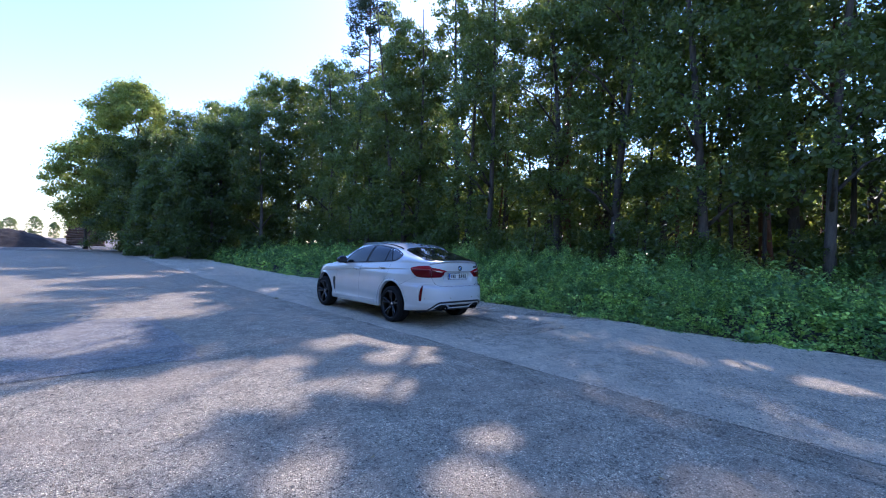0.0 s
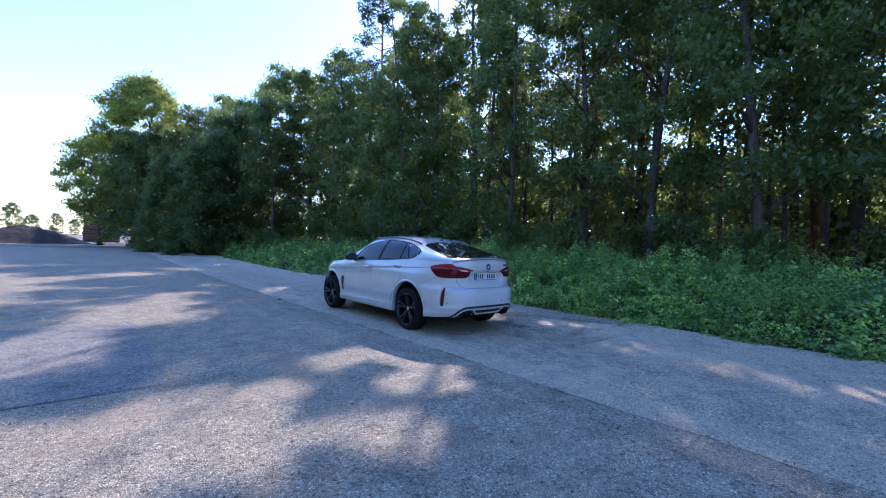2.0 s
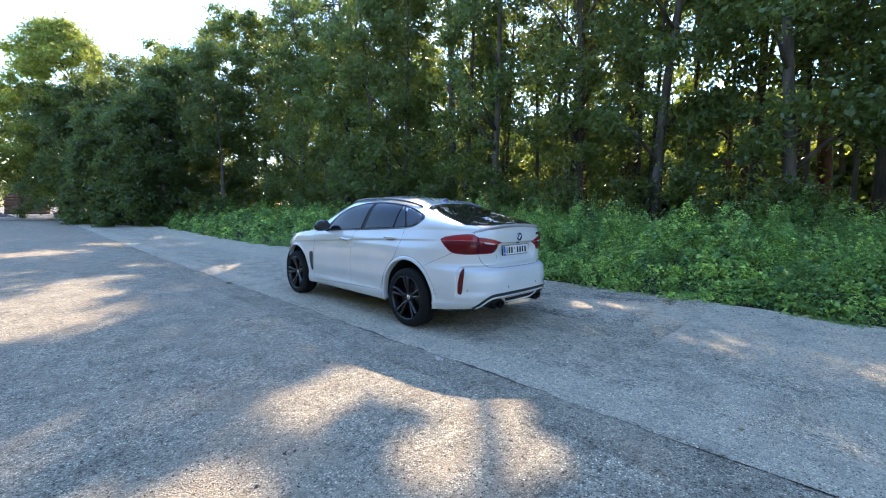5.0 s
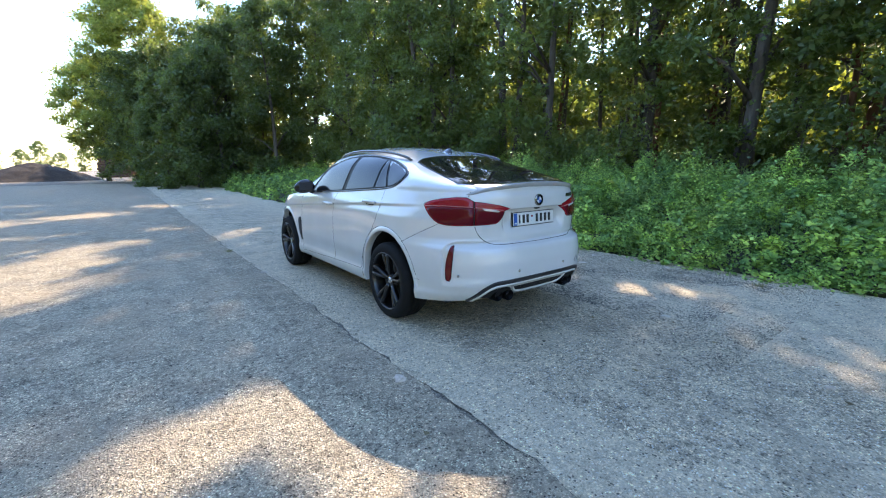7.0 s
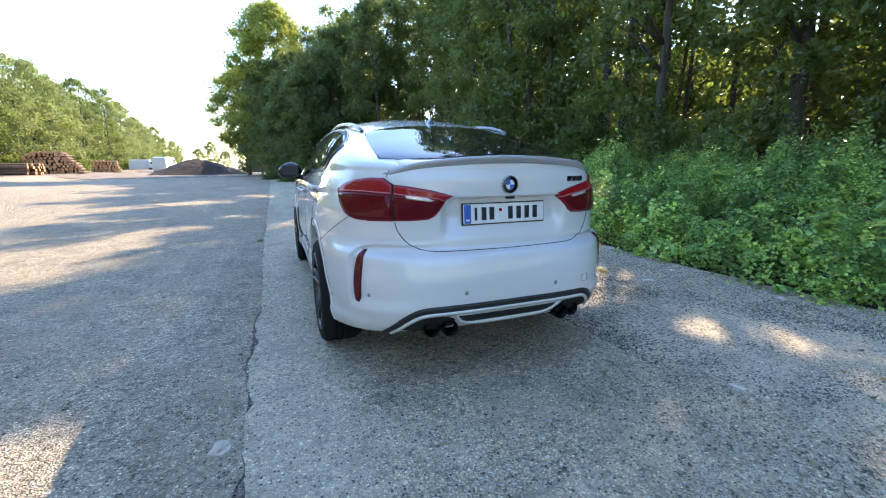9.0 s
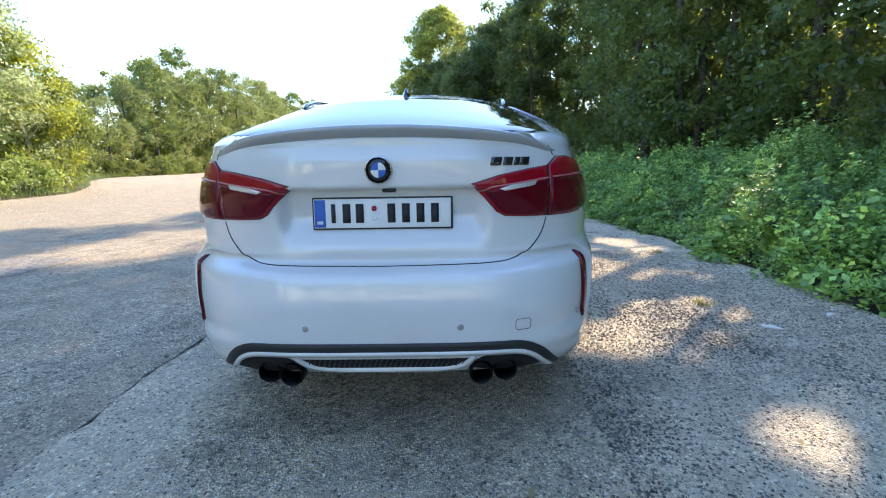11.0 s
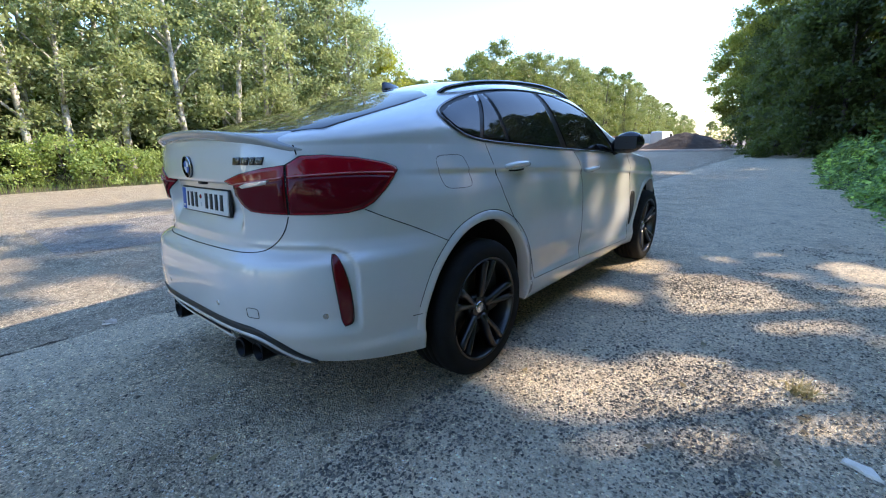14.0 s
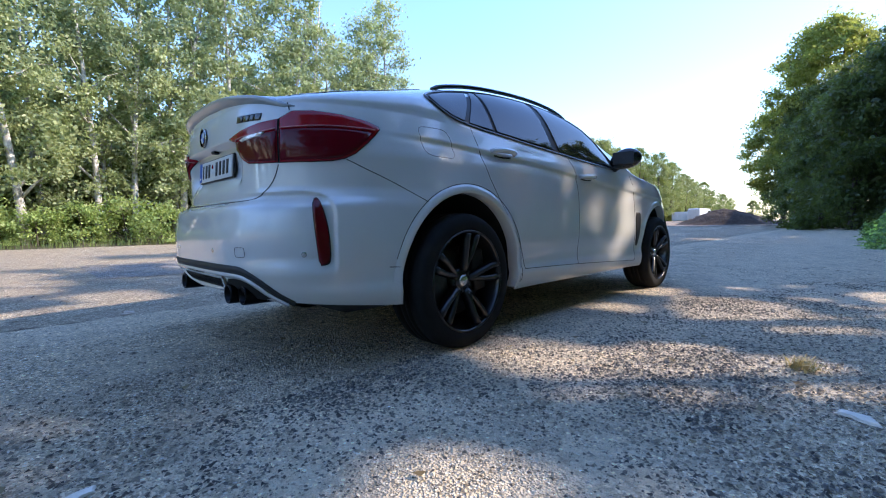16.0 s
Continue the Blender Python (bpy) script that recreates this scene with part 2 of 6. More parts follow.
M_west = asphalt_material("asphalt_grey", (0.475, 0.405, 0.30), (0.475, 0.38, 0.268), 0.8, 0.45, None, 0.8, (19, 38))
M_east = asphalt_material("asphalt_dusty", (0.66, 0.555, 0.395), (0.86, 0.72, 0.51), 0.9, 0.45, (1.4, 2.5), 1.2)
M_patch = asphalt_material("asphalt_patch", (0.38, 0.36, 0.325), (0.52, 0.45, 0.36), 0.9, 0.5)
M_joint = asphalt_material("joint_dirt", (0.27, 0.245, 0.205), (0.40, 0.34, 0.26), 0.95, 0.5)
M_band = asphalt_material("asphalt_band", (0.50, 0.425, 0.315), (0.58, 0.475, 0.34), 0.95, 0.5)
M_yard = asphalt_material("yard_gravel", (0.27, 0.22, 0.17), (0.36, 0.29, 0.22), 0.6, 0.7)
M_soil = surface("soil", (0.10, 0.085, 0.06), 0.95, 0.4, 0.6, 25, 0.6, 0.03)
M_pebble = pebble_material("loose_stones", (0.07, 0.06, 0.048), (0.80, 0.69, 0.50))
M_debris = pebble_material("dark_gravel", (0.035, 0.033, 0.03), (0.26, 0.235, 0.195))
M_chip = pebble_material("flat_chips", (0.05, 0.045, 0.038), (0.62, 0.52, 0.37))
M_pile = surface("dark_soil_heap", (0.055, 0.038, 0.028), 0.95, 0.35, 1.2, 14, 0.9, 0.08)
M_stone = surface("pale_stone", (0.52, 0.44, 0.35), 0.85, 0.2, 8, 90, 0.5, 0.004)
M_flake = surface("white_stone", (0.74, 0.67, 0.56), 0.8, 0.12, 8, 90, 0.4, 0.003)
M_bark = bark_material("bark_grey_brown", (0.045, 0.038, 0.03), (0.14, 0.115, 0.09))
M_pinebark = bark_material("bark_reddish", (0.09, 0.045, 0.028), (0.24, 0.12, 0.07))
M_birch = bark_material("bark_pale", (0.16, 0.155, 0.15), (0.80, 0.79, 0.76), 0.8, 5.0)
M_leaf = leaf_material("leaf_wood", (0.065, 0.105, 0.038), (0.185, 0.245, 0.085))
# darker copy of leaf_wood: the deep shade at the wood's end in its colour
M_leaf_shaded = leaf_material("leaf_shaded", (0.042, 0.072, 0.032), (0.12, 0.165, 0.065))
# lighter and yellower copies of leaf_wood: sun and backlight put into the colour
M_leaf_sun = leaf_material("leaf_sunlit", (0.09, 0.135, 0.042), (0.26, 0.30, 0.09), 0.5)
M_leaf_yellow = leaf_material("leaf_yellow_lit", (0.16, 0.21, 0.04), (0.38, 0.40, 0.08), 0.45, (0.70, 0.74, 0.07), 0.6)
M_leaf_birch = leaf_material("leaf_birch", (0.17, 0.225, 0.115), (0.66, 0.72, 0.43), 0.42, (0.58, 0.68, 0.26), 0.5)
M_bush = leaf_material("bush_leaves", (0.16, 0.26, 0.08), (0.62, 0.74, 0.28), 0.45, (0.60, 0.70, 0.17), 0.48)
# distance haze put into the colour: paler, greyer leaves for the far trees
M_leaf_haze = leaf_material("leaf_haze", (0.15, 0.20, 0.075), (0.36, 0.40, 0.17), 0.55, (0.5, 0.55, 0.14), 0.45)
M_leaf_olive = leaf_material("leaf_olive", (0.14, 0.19, 0.05), (0.38, 0.41, 0.12), 0.45, (0.62, 0.66, 0.08), 0.52)
M_leaf_pine = leaf_material("needles", (0.02, 0.04, 0.02), (0.05, 0.08, 0.035), 0.6, (0.1, 0.15, 0.04), 0.2)
M_weed = leaf_material("weed_leaves", (0.085, 0.19, 0.06), (0.62, 0.86, 0.27), 0.44, (0.46, 0.62, 0.13), 0.42, 0.9, 0.22)
M_bramble = leaf_material("bramble_leaves", (0.085, 0.19, 0.075), (0.58, 0.82, 0.30), 0.44, (0.48, 0.60, 0.12), 0.38, 0.8, 0.2)
M_fern = leaf_material("fern_leaves", (0.20, 0.30, 0.05), (0.42, 0.52, 0.10), 0.5, (0.65, 0.75, 0.08), 0.5, 0.6)
M_grass = leaf_material("grass_blades", (0.10, 0.17, 0.05), (0.26, 0.34, 0.12), 0.5, (0.4, 0.45, 0.1), 0.3, 0.4)
M_straw = leaf_material("dry_grass", (0.20, 0.17, 0.08), (0.46, 0.40, 0.22), 0.6, (0.4, 0.36, 0.14), 0.25, 0.6)
M_litter = leaf_material("fallen_leaves", (0.10, 0.07, 0.03), (0.30, 0.24, 0.12), 0.7, (0.3, 0.2, 0.05), 0.1, 1.0)
M_paint = paint_material("white_pearl_paint", (0.642, 0.642, 0.628))
# white lip toned grey: the dark trees it reflects are put into the paint
M_lip = paint_material("reflection_grey_lip", (0.35, 0.355, 0.35))
M_bar = surface("pink_light_strip", (0.50, 0.16, 0.16), 0.2, 0.1, 30, 300, 0.0, 0.0, 0.2)
M_black = surface("black_gloss_trim", (0.010, 0.010, 0.011), 0.12, 0.1, 4, 80, 0.0, 0.0, 0, 0.5)
M_pillar = surface("black_pillar_film", (0.004, 0.004, 0.0045), 0.4, 0.1, 6, 200, 0.0, 0.0, spec=0.15)
M_plastic = surface("black_plastic", (0.018, 0.018, 0.019), 0.55, 0.2, 6, 200, 0.25, 0.001)
M_gap = surface("dark_gap", (0.006, 0.006, 0.006), 0.9, 0.1)
M_rubber = surface("tyre_rubber", (0.012, 0.012, 0.012), 0.85, 0.25, 7, 120, 0.2, 0.002, spec=0.2)
M_rim = surface("black_rim_lacquer", (0.008, 0.008, 0.009), 0.28, 0.2, 9, 60, 0.0, 0.0, 0.0, 0.3)
M_chrome = surface("brushed_bright_metal", (0.6, 0.6, 0.6), 0.22, 0.1, 9, 60, 0.0, 0.0, 1.0)
M_steel = surface("disc_steel", (0.10, 0.10, 0.10), 0.45, 0.2, 9, 60, 0.1, 0.001, 1.0)
# opaque near-black panes that only reflect; the dark cabin is put into the colour
M_glass = glass_material("opaque_dark_pane", (0.010, 0.011, 0.012), 0.015, 1.45, 0.0, 0.4)
M_red = glass_material("red_lamp_glass", (0.27, 0.003, 0.012), 0.05, 1.5, 0.0, 0.45)
M_reflector = glass_material("red_reflector", (0.10, 0.002, 0.006), 0.08, 1.5, 0.0, 0.4)
M_reddark = glass_material("smoked_red_lamp", (0.095, 0.002, 0.008), 0.06, 1.45, 0.0, 0.3)
M_clear = surface("clear_lamp_strip", (0.75, 0.68, 0.66), 0.15, 0.1, 30, 300, 0.0, 0.0, 0.4)
M_plate = surface("plate_white", (0.72, 0.72, 0.70), 0.45, 0.05, 9, 90, 0.05, 0.001)
M_blue = surface("sign_blue", (0.02, 0.10, 0.42), 0.45, 0.1, 9, 90, 0.0)
M_exhaust = surface("black_exhaust_metal", (0.014, 0.014, 0.015), 0.35, 0.2, 9, 60, 0.0, 0.0, 1.0)
M_log = bark_material("log_bark", (0.10, 0.06, 0.04), (0.26, 0.16, 0.10), 0.6, 7)
M_logend = surface("cut_wood", (0.66, 0.36, 0.17), 0.8, 0.25, 5, 40, 0.3, 0.004)
M_white = surface("white_sheet_metal", (0.78, 0.78, 0.77), 0.45, 0.1, 2, 30, 0.05)
M_green = surface("green_painted_steel", (0.05, 0.20, 0.08), 0.5, 0.15, 3, 40, 0.05)


# ---- mesh helpers ----
def mesh_of(name, verts, faces, mat=None, smooth=True):
    me = bpy.data.meshes.new(name)
    me.from_pydata([tuple(v) for v in verts], [], [tuple(f) for f in faces])
    if mat:
        me.materials.append(mat)
    if smooth:
        me.polygons.foreach_set("use_smooth", [True] * len(me.polygons))
    me.update()
    return me


def quads_mesh(name, corners, mat):
    """One mesh out of loose four-cornered faces, given as an array (n, 4, 3)."""
    n = len(corners)
    me = bpy.data.meshes.new(name)
    me.vertices.add(4 * n)
    me.vertices.foreach_set("co", np.ascontiguousarray(corners, dtype=np.float32).ravel())
    me.loops.add(4 * n)
    me.loops.foreach_set("vertex_index", np.arange(4 * n, dtype=np.int32))
    me.polygons.add(n)
    me.polygons.foreach_set("loop_start", np.arange(0, 4 * n, 4, dtype=np.int32))
    me.polygons.foreach_set("loop_total", np.full(n, 4, dtype=np.int32))
    me.materials.append(mat)
    me.update(calc_edges=True)
    return me


def part(name, data, parent, label=""):
    ob = new(name, data)
    ob.parent = parent
    return tagged(ob, label)


def thing(name, label, category, m=None, group="", kind="", data=None):
    ob = new(name, data)
    if m is not None:
        ob.matrix_world = m
    return tagged(ob, label, category, group, kind)


def join(*pieces):
    """Verts and faces of several pieces as one."""
    vs, fs = [], []
    for v, f in pieces:
        k = len(vs)
        vs += [tuple(p) for p in v]
        fs += [tuple(i + k for i in g) for g in f]
    return vs, fs


def moved(piece, m):
    return [m @ Vector(p) for p in piece[0]], piece[1]


def box(sx, sy, sz, bevel=0.0, seg=2):
    bm = bmesh.new()
    bmesh.ops.create_cube(bm, size=1.0)
    bmesh.ops.scale(bm, vec=(sx, sy, sz), verts=bm.verts)
    if bevel:
        bmesh.ops.bevel(bm, geom=bm.edges[:], offset=bevel, segments=seg, affect="EDGES", profile=0.5)
    bm.verts.index_update()
    out = [v.co.copy() for v in bm.verts], [[v.index for v in f.verts] for f in bm.faces]
    bm.free()
    return out


def tube(points, radii, n=8, caps=True):
    """A round tube through points."""
    pts = [Vector(p) for p in points]
    radii = [radii] * len(pts) if isinstance(radii, (int, float)) else list(radii)
    vs, fs = [], []
    up = Vector((0.31, 0.23, 0.92)).normalized()
    for i, p in enumerate(pts):
        d = (pts[min(i + 1, len(pts) - 1)] - pts[max(i - 1, 0)]).normalized()
        a = d.cross(up)
        if a.length < 0.05:
            a = d.cross(Vector((1, 0, 0)))
        a.normalize()
        b = d.cross(a)
        for k in range(n):
            w = 2 * math.pi * k / n
            vs.append(p + (a * math.cos(w) + b * math.sin(w)) * radii[i])
    for i in range(len(pts) - 1):
        for k in range(n):
            k2 = (k + 1) % n
            fs.append((i * n + k, i * n + k2, (i + 1) * n + k2, (i + 1) * n + k))
    if caps:
        fs.append(tuple(range(n - 1, -1, -1)))
        fs.append(tuple(range((len(pts) - 1) * n, len(pts) * n)))
    return vs, fs


def lathe(profile, n=48):
    """Turns a profile of (radius, x) round the x axis."""
    vs, fs = [], []
    for r, x in profile:
        for k in range(n):
            w = 2 * math.pi * k / n
            vs.append((x, r * math.cos(w), r * math.sin(w)))
    for i in range(len(profile) - 1):
        for k in range(n):
            k2 = (k + 1) % n
            fs.append((i * n + k, i * n + k2, (i + 1) * n + k2, (i + 1) * n + k))
    return vs, fs


def pchip(keys):
    """A smooth curve without overshoot through (place, value) keys."""
    xs, ys = np.array(keys, float).T
    h, d = np.diff(xs), np.diff(ys) / np.diff(xs)
    m = np.zeros(len(xs))
    for i in range(1, len(xs) - 1):
        if d[i - 1] * d[i] > 0:
            w1, w2 = 2 * h[i] + h[i - 1], h[i] + 2 * h[i - 1]
            m[i] = (w1 + w2) / (w1 / d[i - 1] + w2 / d[i])
    m[0], m[-1] = d[0], d[-1]

    def f(x):
        x = min(max(x, xs[0]), xs[-1])
        i = min(int(np.searchsorted(xs, x, side="right")) - 1, len(h) - 1)
        t = (x - xs[i]) / h[i]
        return float(ys[i] * (1 + 2 * t) * (1 - t) ** 2 + m[i] * h[i] * t * (1 - t) ** 2 + ys[i + 1] * t * t * (3 - 2 * t) - m[i + 1] * h[i] * t * t * (1 - t))
    lo, hi = float(xs[0]), float(xs[-1])
    tab = [f(lo + (hi - lo) * i / 1500) for i in range(1501)] + [float(ys[-1])]

    def quick(x):
        u = (min(max(x, lo), hi) - lo) * 1500 / (hi - lo)
        i = int(u)
        return tab[i] + (tab[i + 1] - tab[i]) * (u - i)
    return quick


def sstep(a, b, x):
    t = min(max((x - a) / (b - a), 0.0), 1.0)
    return t * t * (3 - 2 * t)


def resample(poly, step, closed=True):
    """Points along a polygon's edges at about even steps."""
    out = []
    pts = list(poly) + ([poly[0]] if closed else [])
    for p, q in zip(pts, pts[1:]):
        p, q = Vector(p), Vector(q)
        k = max(1, int((q - p).length / step))
        out += [tuple(p.lerp(q, i / k)) for i in range(k)]
    if not closed:
        out.append(tuple(pts[-1]))
    return out


def rounded(poly, times=2):
    """Corner cutting of a closed polygon."""
    for _ in range(times):
        out = []
        for p, q in zip(poly, list(poly[1:]) + [poly[0]]):
            p, q = Vector(p), Vector(q)
            out += [tuple(p.lerp(q, 0.25)), tuple(p.lerp(q, 0.75))]
        poly = out
    return poly


def softened(line, times=2):
    for _ in range(times):
        out = [line[0]]
        for p, q in zip(line, line[1:]):
            p, q = Vector(p), Vector(q)
            out += [tuple(p.lerp(q, 0.25)), tuple(p.lerp(q, 0.75))]
        line = out + [line[-1]]
    return line


# ---- ground ----
def rise(x, y):
    """Height of the ground: level by the car, rising a little far ahead, banked under the woods."""
    z = 0.007 * max(0.0, y - 8.0) * sstep(8, 20, y) if y > 8 else 0.0
    z = min(z, 1.2)
    z += 0.50 * sstep(3.3, 9.5, x) + 0.35 * sstep(-17.3, -21.0, x if x < -17.3 else -17.3)
    return z


verge = pchip([(-60, 3.45), (1, 3.50), (4.5, 3.36), (8.5, 3.06), (11.5, 2.72), (16, 2.42), (24, 2.6), (34, 3.0), (70, 3.0)])


def edge_x(y):
    """The ragged edge between asphalt and weeds."""
    return verge(y) + 0.14 * noise.noise((y * 0.45, 3.1, 0)) + 0.08 * noise.noise((y * 1.9, 7.7, 0))


def left_x(y):
    """Where the yard ends on its far side."""
    return -17.3 - 8.0 * sstep(14, 30, y) + 0.35 * noise.noise((y * 0.3, 11.0, 0))


def strip_mesh(name, xs_at, ys, mat, lift, wob=0.0):
    vs, fs = [], []
    n = None
    for y in ys:
        xs = xs_at(y)
        n = len(xs)
        for x in xs:
            w = wob * (noise.noise((x * 0.5, y * 0.5, 0.3)) + 0.4 * noise.noise((x * 2.3, y * 2.3, 5.3)))
            vs.append((x, y, rise(x, y) + lift + w))
    for i in range(len(ys) - 1):
        for k in range(n - 1):
            fs.append((i * n + k, i * n + k + 1, (i + 1) * n + k + 1, (i + 1) * n + k))
    return mesh_of(name, vs, fs, mat)


far = [-2500, -1200, -500, -200, -90, -50]
xs_g = far + [-40, -32, -27, -24, -22, -20.5, -19, -18, -17.2, -10, -2, 2.5, 3.2, 3.8, 4.6, 5.6, 6.6, 7.6, 8.6, 10, 12, 15, 20, 30, 50, 90, 200, 500, 1200, 2500]
ys_g = far + [-30, -20, -10, 0, 8, 11, 14, 17, 20, 26, 32, 40, 50, 65, 80, 100, 140, 180, 300, 600, 1200, 2500]
tagged(new("ground", strip_mesh("ground", lambda y: xs_g, ys_g, M_soil, -0.07)), "dark earth under the woods and weeds", "ground", kind="structure")
ys_p = [-60, -40, -28, -20] + list(np.arange(-15, -4.2, 0.2)) + list(np.arange(-4.2, 4, 0.05)) + list(np.arange(4, 16, 0.2)) + list(np.arange(16, 46, 1.0))
ys_p = [float(v) for v in ys_p]


def seam_x(y):
    return -1.44 + 0.05 * noise.noise((y * 0.6, 1.7, 0)) + 0.035 * noise.noise((y * 2.5, 2.7, 0)) + 0.02 * noise.noise((y * 7.0, 4.7, 0))


def gape(y, k):
    """How far one lip of the joint has crumbled away."""
    return 0.001 + 0.055 * max(0.0, 0.8 * noise.noise((y * 1.1, k, 0)) - 0.02 + 0.5 * noise.noise((y * 6.0, k + 1, 0)) + 0.35 * noise.noise((y * 17.0, k + 2, 0)))


def band_x(y):
    return seam_x(y) - 0.43 + 0.05 * noise.noise((y * 1.1, 6.3, 0)) + 0.03 * noise.noise((y * 5.0, 7.3, 0))


def west(y):
    a, b = left_x(y), band_x(y) + 0.03
    return [a + (b - a) * t for t in np.linspace(0, 1, 60) ** 0.8]


def east(y):
    a, b = seam_x(y) + gape(y, 9.1), edge_x(y)
    return [a + (b - a) * t for t in np.linspace(0, 1, 26)]


tagged(new("pavement_west", strip_mesh("pavement_west", west, ys_p, M_west, 0.0, 0.006)), "worn grey asphalt yard with pale chips and cracks", "asphalt", kind="structure")
tagged(new("pavement_east", strip_mesh("pavement_east", east, ys_p, M_east, 0.004, 0.007)), "dusty crumbling asphalt strip beside the weeds", "asphalt", kind="structure")
tagged(new("pavement_seam", strip_mesh("pavement_seam", lambda y: [seam_x(y) - 0.2, seam_x(y), seam_x(y) + 0.2], ys_p, M_joint, -0.006, 0.006)), "dark dirt-filled joint between two asphalt strips", "joint", kind="structure")
tagged(new("pavement_band", strip_mesh("pavement_band", lambda y: [band_x(y) + (seam_x(y) - gape(y, 3.1) - band_x(y)) * t for t in (0, 0.2, 0.4, 0.6, 0.8, 1)], ys_p, M_band, 0.003, 0.006)), "narrow darker band of coarse asphalt along the joint", "asphalt", kind="structure")
tagged(new("pavement_patch", strip_mesh("pavement_patch", lambda y: [a + (b - a) * t for a, b in ((-7.4 + 0.12 * noise.noise((y, 5.5, 0)), -4.58 + 0.05 * noise.noise((y * 2, 6.5, 0)) + 0.02 * noise.noise((y * 9, 6.5, 0))),) for t in np.linspace(0, 1, 30)], [float(v) for v in np.arange(-2.45, 1.5, 0.1)], M_patch, 0.007, 0.006)), "darker patch in the asphalt", "asphalt", kind="structure")
yard_ys = [44.0, 46.0, 50.0, 56.0, 64.0, 75.0, 90.0, 110.0, 140.0, 180.0]
tagged(new("yard", strip_mesh("yard", lambda y: [left_x(y) - 3 + (5 - left_x(y) + 3) * t for t in np.linspace(0, 1, 16)], yard_ys, M_yard, 0.014)), "pale gravel yard beyond the asphalt", "gravel", kind="structure")


def pebbles(name, n, sample, lo, hi, mat, seed, tall=0.55):
    """Loose angular stones, half sunk in, in one mesh."""
    rng = np.random.default_rng(seed)
    vs, fs = [], []
    for i in range(n):
        x, y = sample(rng)
        r = lo + (hi - lo) * rng.random() ** 2.2
        a = rng.random() * 6.28
        q = rng.uniform(0.6, 1.35, 5)
        z = rise(x, y) + 0.003
        k = len(vs)
        for j in range(3):
            w = a + 2.094 * j
            vs.append((x + q[j] * r * math.cos(w), y + q[j] * r * math.sin(w), z))
        vs.append((x + r * 0.4 * (q[0] - 1), y + r * 0.4 * (q[1] - 1), z + r * tall * q[4]))
        fs += [(k, k + 1, k + 3), (k + 1, k + 2, k + 3), (k + 2, k, k + 3)]
    return mesh_of(name, vs, fs, mat, False)


def near_edge(rng):
    y = rng.normal(-1, 4.5)
    return edge_x(y) - abs(rng.normal(0, 1.1)), y


def by_wheel(rng):
    return 0.2 + 3.2 * rng.random() ** 0.8, -3.9 + 5.4 * rng.random() ** 1.3


def all_over(rng):
    return rng.uniform(-9, 3.4), rng.uniform(-10, 8)


tagged(new("loose_gravel", pebbles("loose_gravel", 30000, near_edge, 0.003, 0.011, M_pebble, 5)), "loose pale gravel along the weeds", "gravel", kind="stuff")
tagged(new("road_grit", pebbles("road_grit", 56000, by_wheel, 0.003, 0.012, M_pebble, 8, 0.6)), "crumbled asphalt chips beside the car", "grit", kind="stuff")
tagged(new("road_grit", pebbles("road_grit", 26000, all_over, 0.003, 0.010, M_pebble, 6)), "scattered grit on the asphalt", "grit", kind="stuff")


tagged(new("road_chips", pebbles("road_chips", 9000, by_wheel, 0.005, 0.015, M_chip, 9, 0.45)), "scattered flat chips of pale and dark stone", "chips", kind="stuff")
tagged(new("road_chips", pebbles("road_chips", 5000, all_over, 0.007, 0.022, M_chip, 10, 0.4)), "scattered flat chips of pale and dark stone", "chips", kind="stuff")


def in_drifts(rng):
    """Where dark gravel has gathered: loose drifts between the car and the weeds."""
    while True:
        x, y = rng.uniform(0.9, 3.1), -3.4 + 6.4 * rng.random() ** 1.25
        w = noise.noise((x * 1.1, y * 0.7, 3.3)) + 0.6 * noise.noise((x * 3.2, y * 2.6, 8.3)) + 0.3 * noise.noise((x * 9, y * 9, 5.3))
        if w > -0.1 + 0.8 * rng.random():
            return x, y


tagged(new("dark_gravel", pebbles("dark_gravel", 20000, in_drifts, 0.003, 0.013, M_debris, 12, 0.6)), "drifts of dark broken asphalt and gravel", "gravel", kind="stuff")


def along_joint(rng):
    y = rng.uniform(-9, 12)
    x = seam_x(y) + rng.normal(0.08, 0.18)
    return x, y


tagged(new("joint_grit", pebbles("joint_grit", 12000, along_joint, 0.003, 0.011, M_pebble, 7)), "grit gathered along the asphalt joint", "grit", kind="stuff")


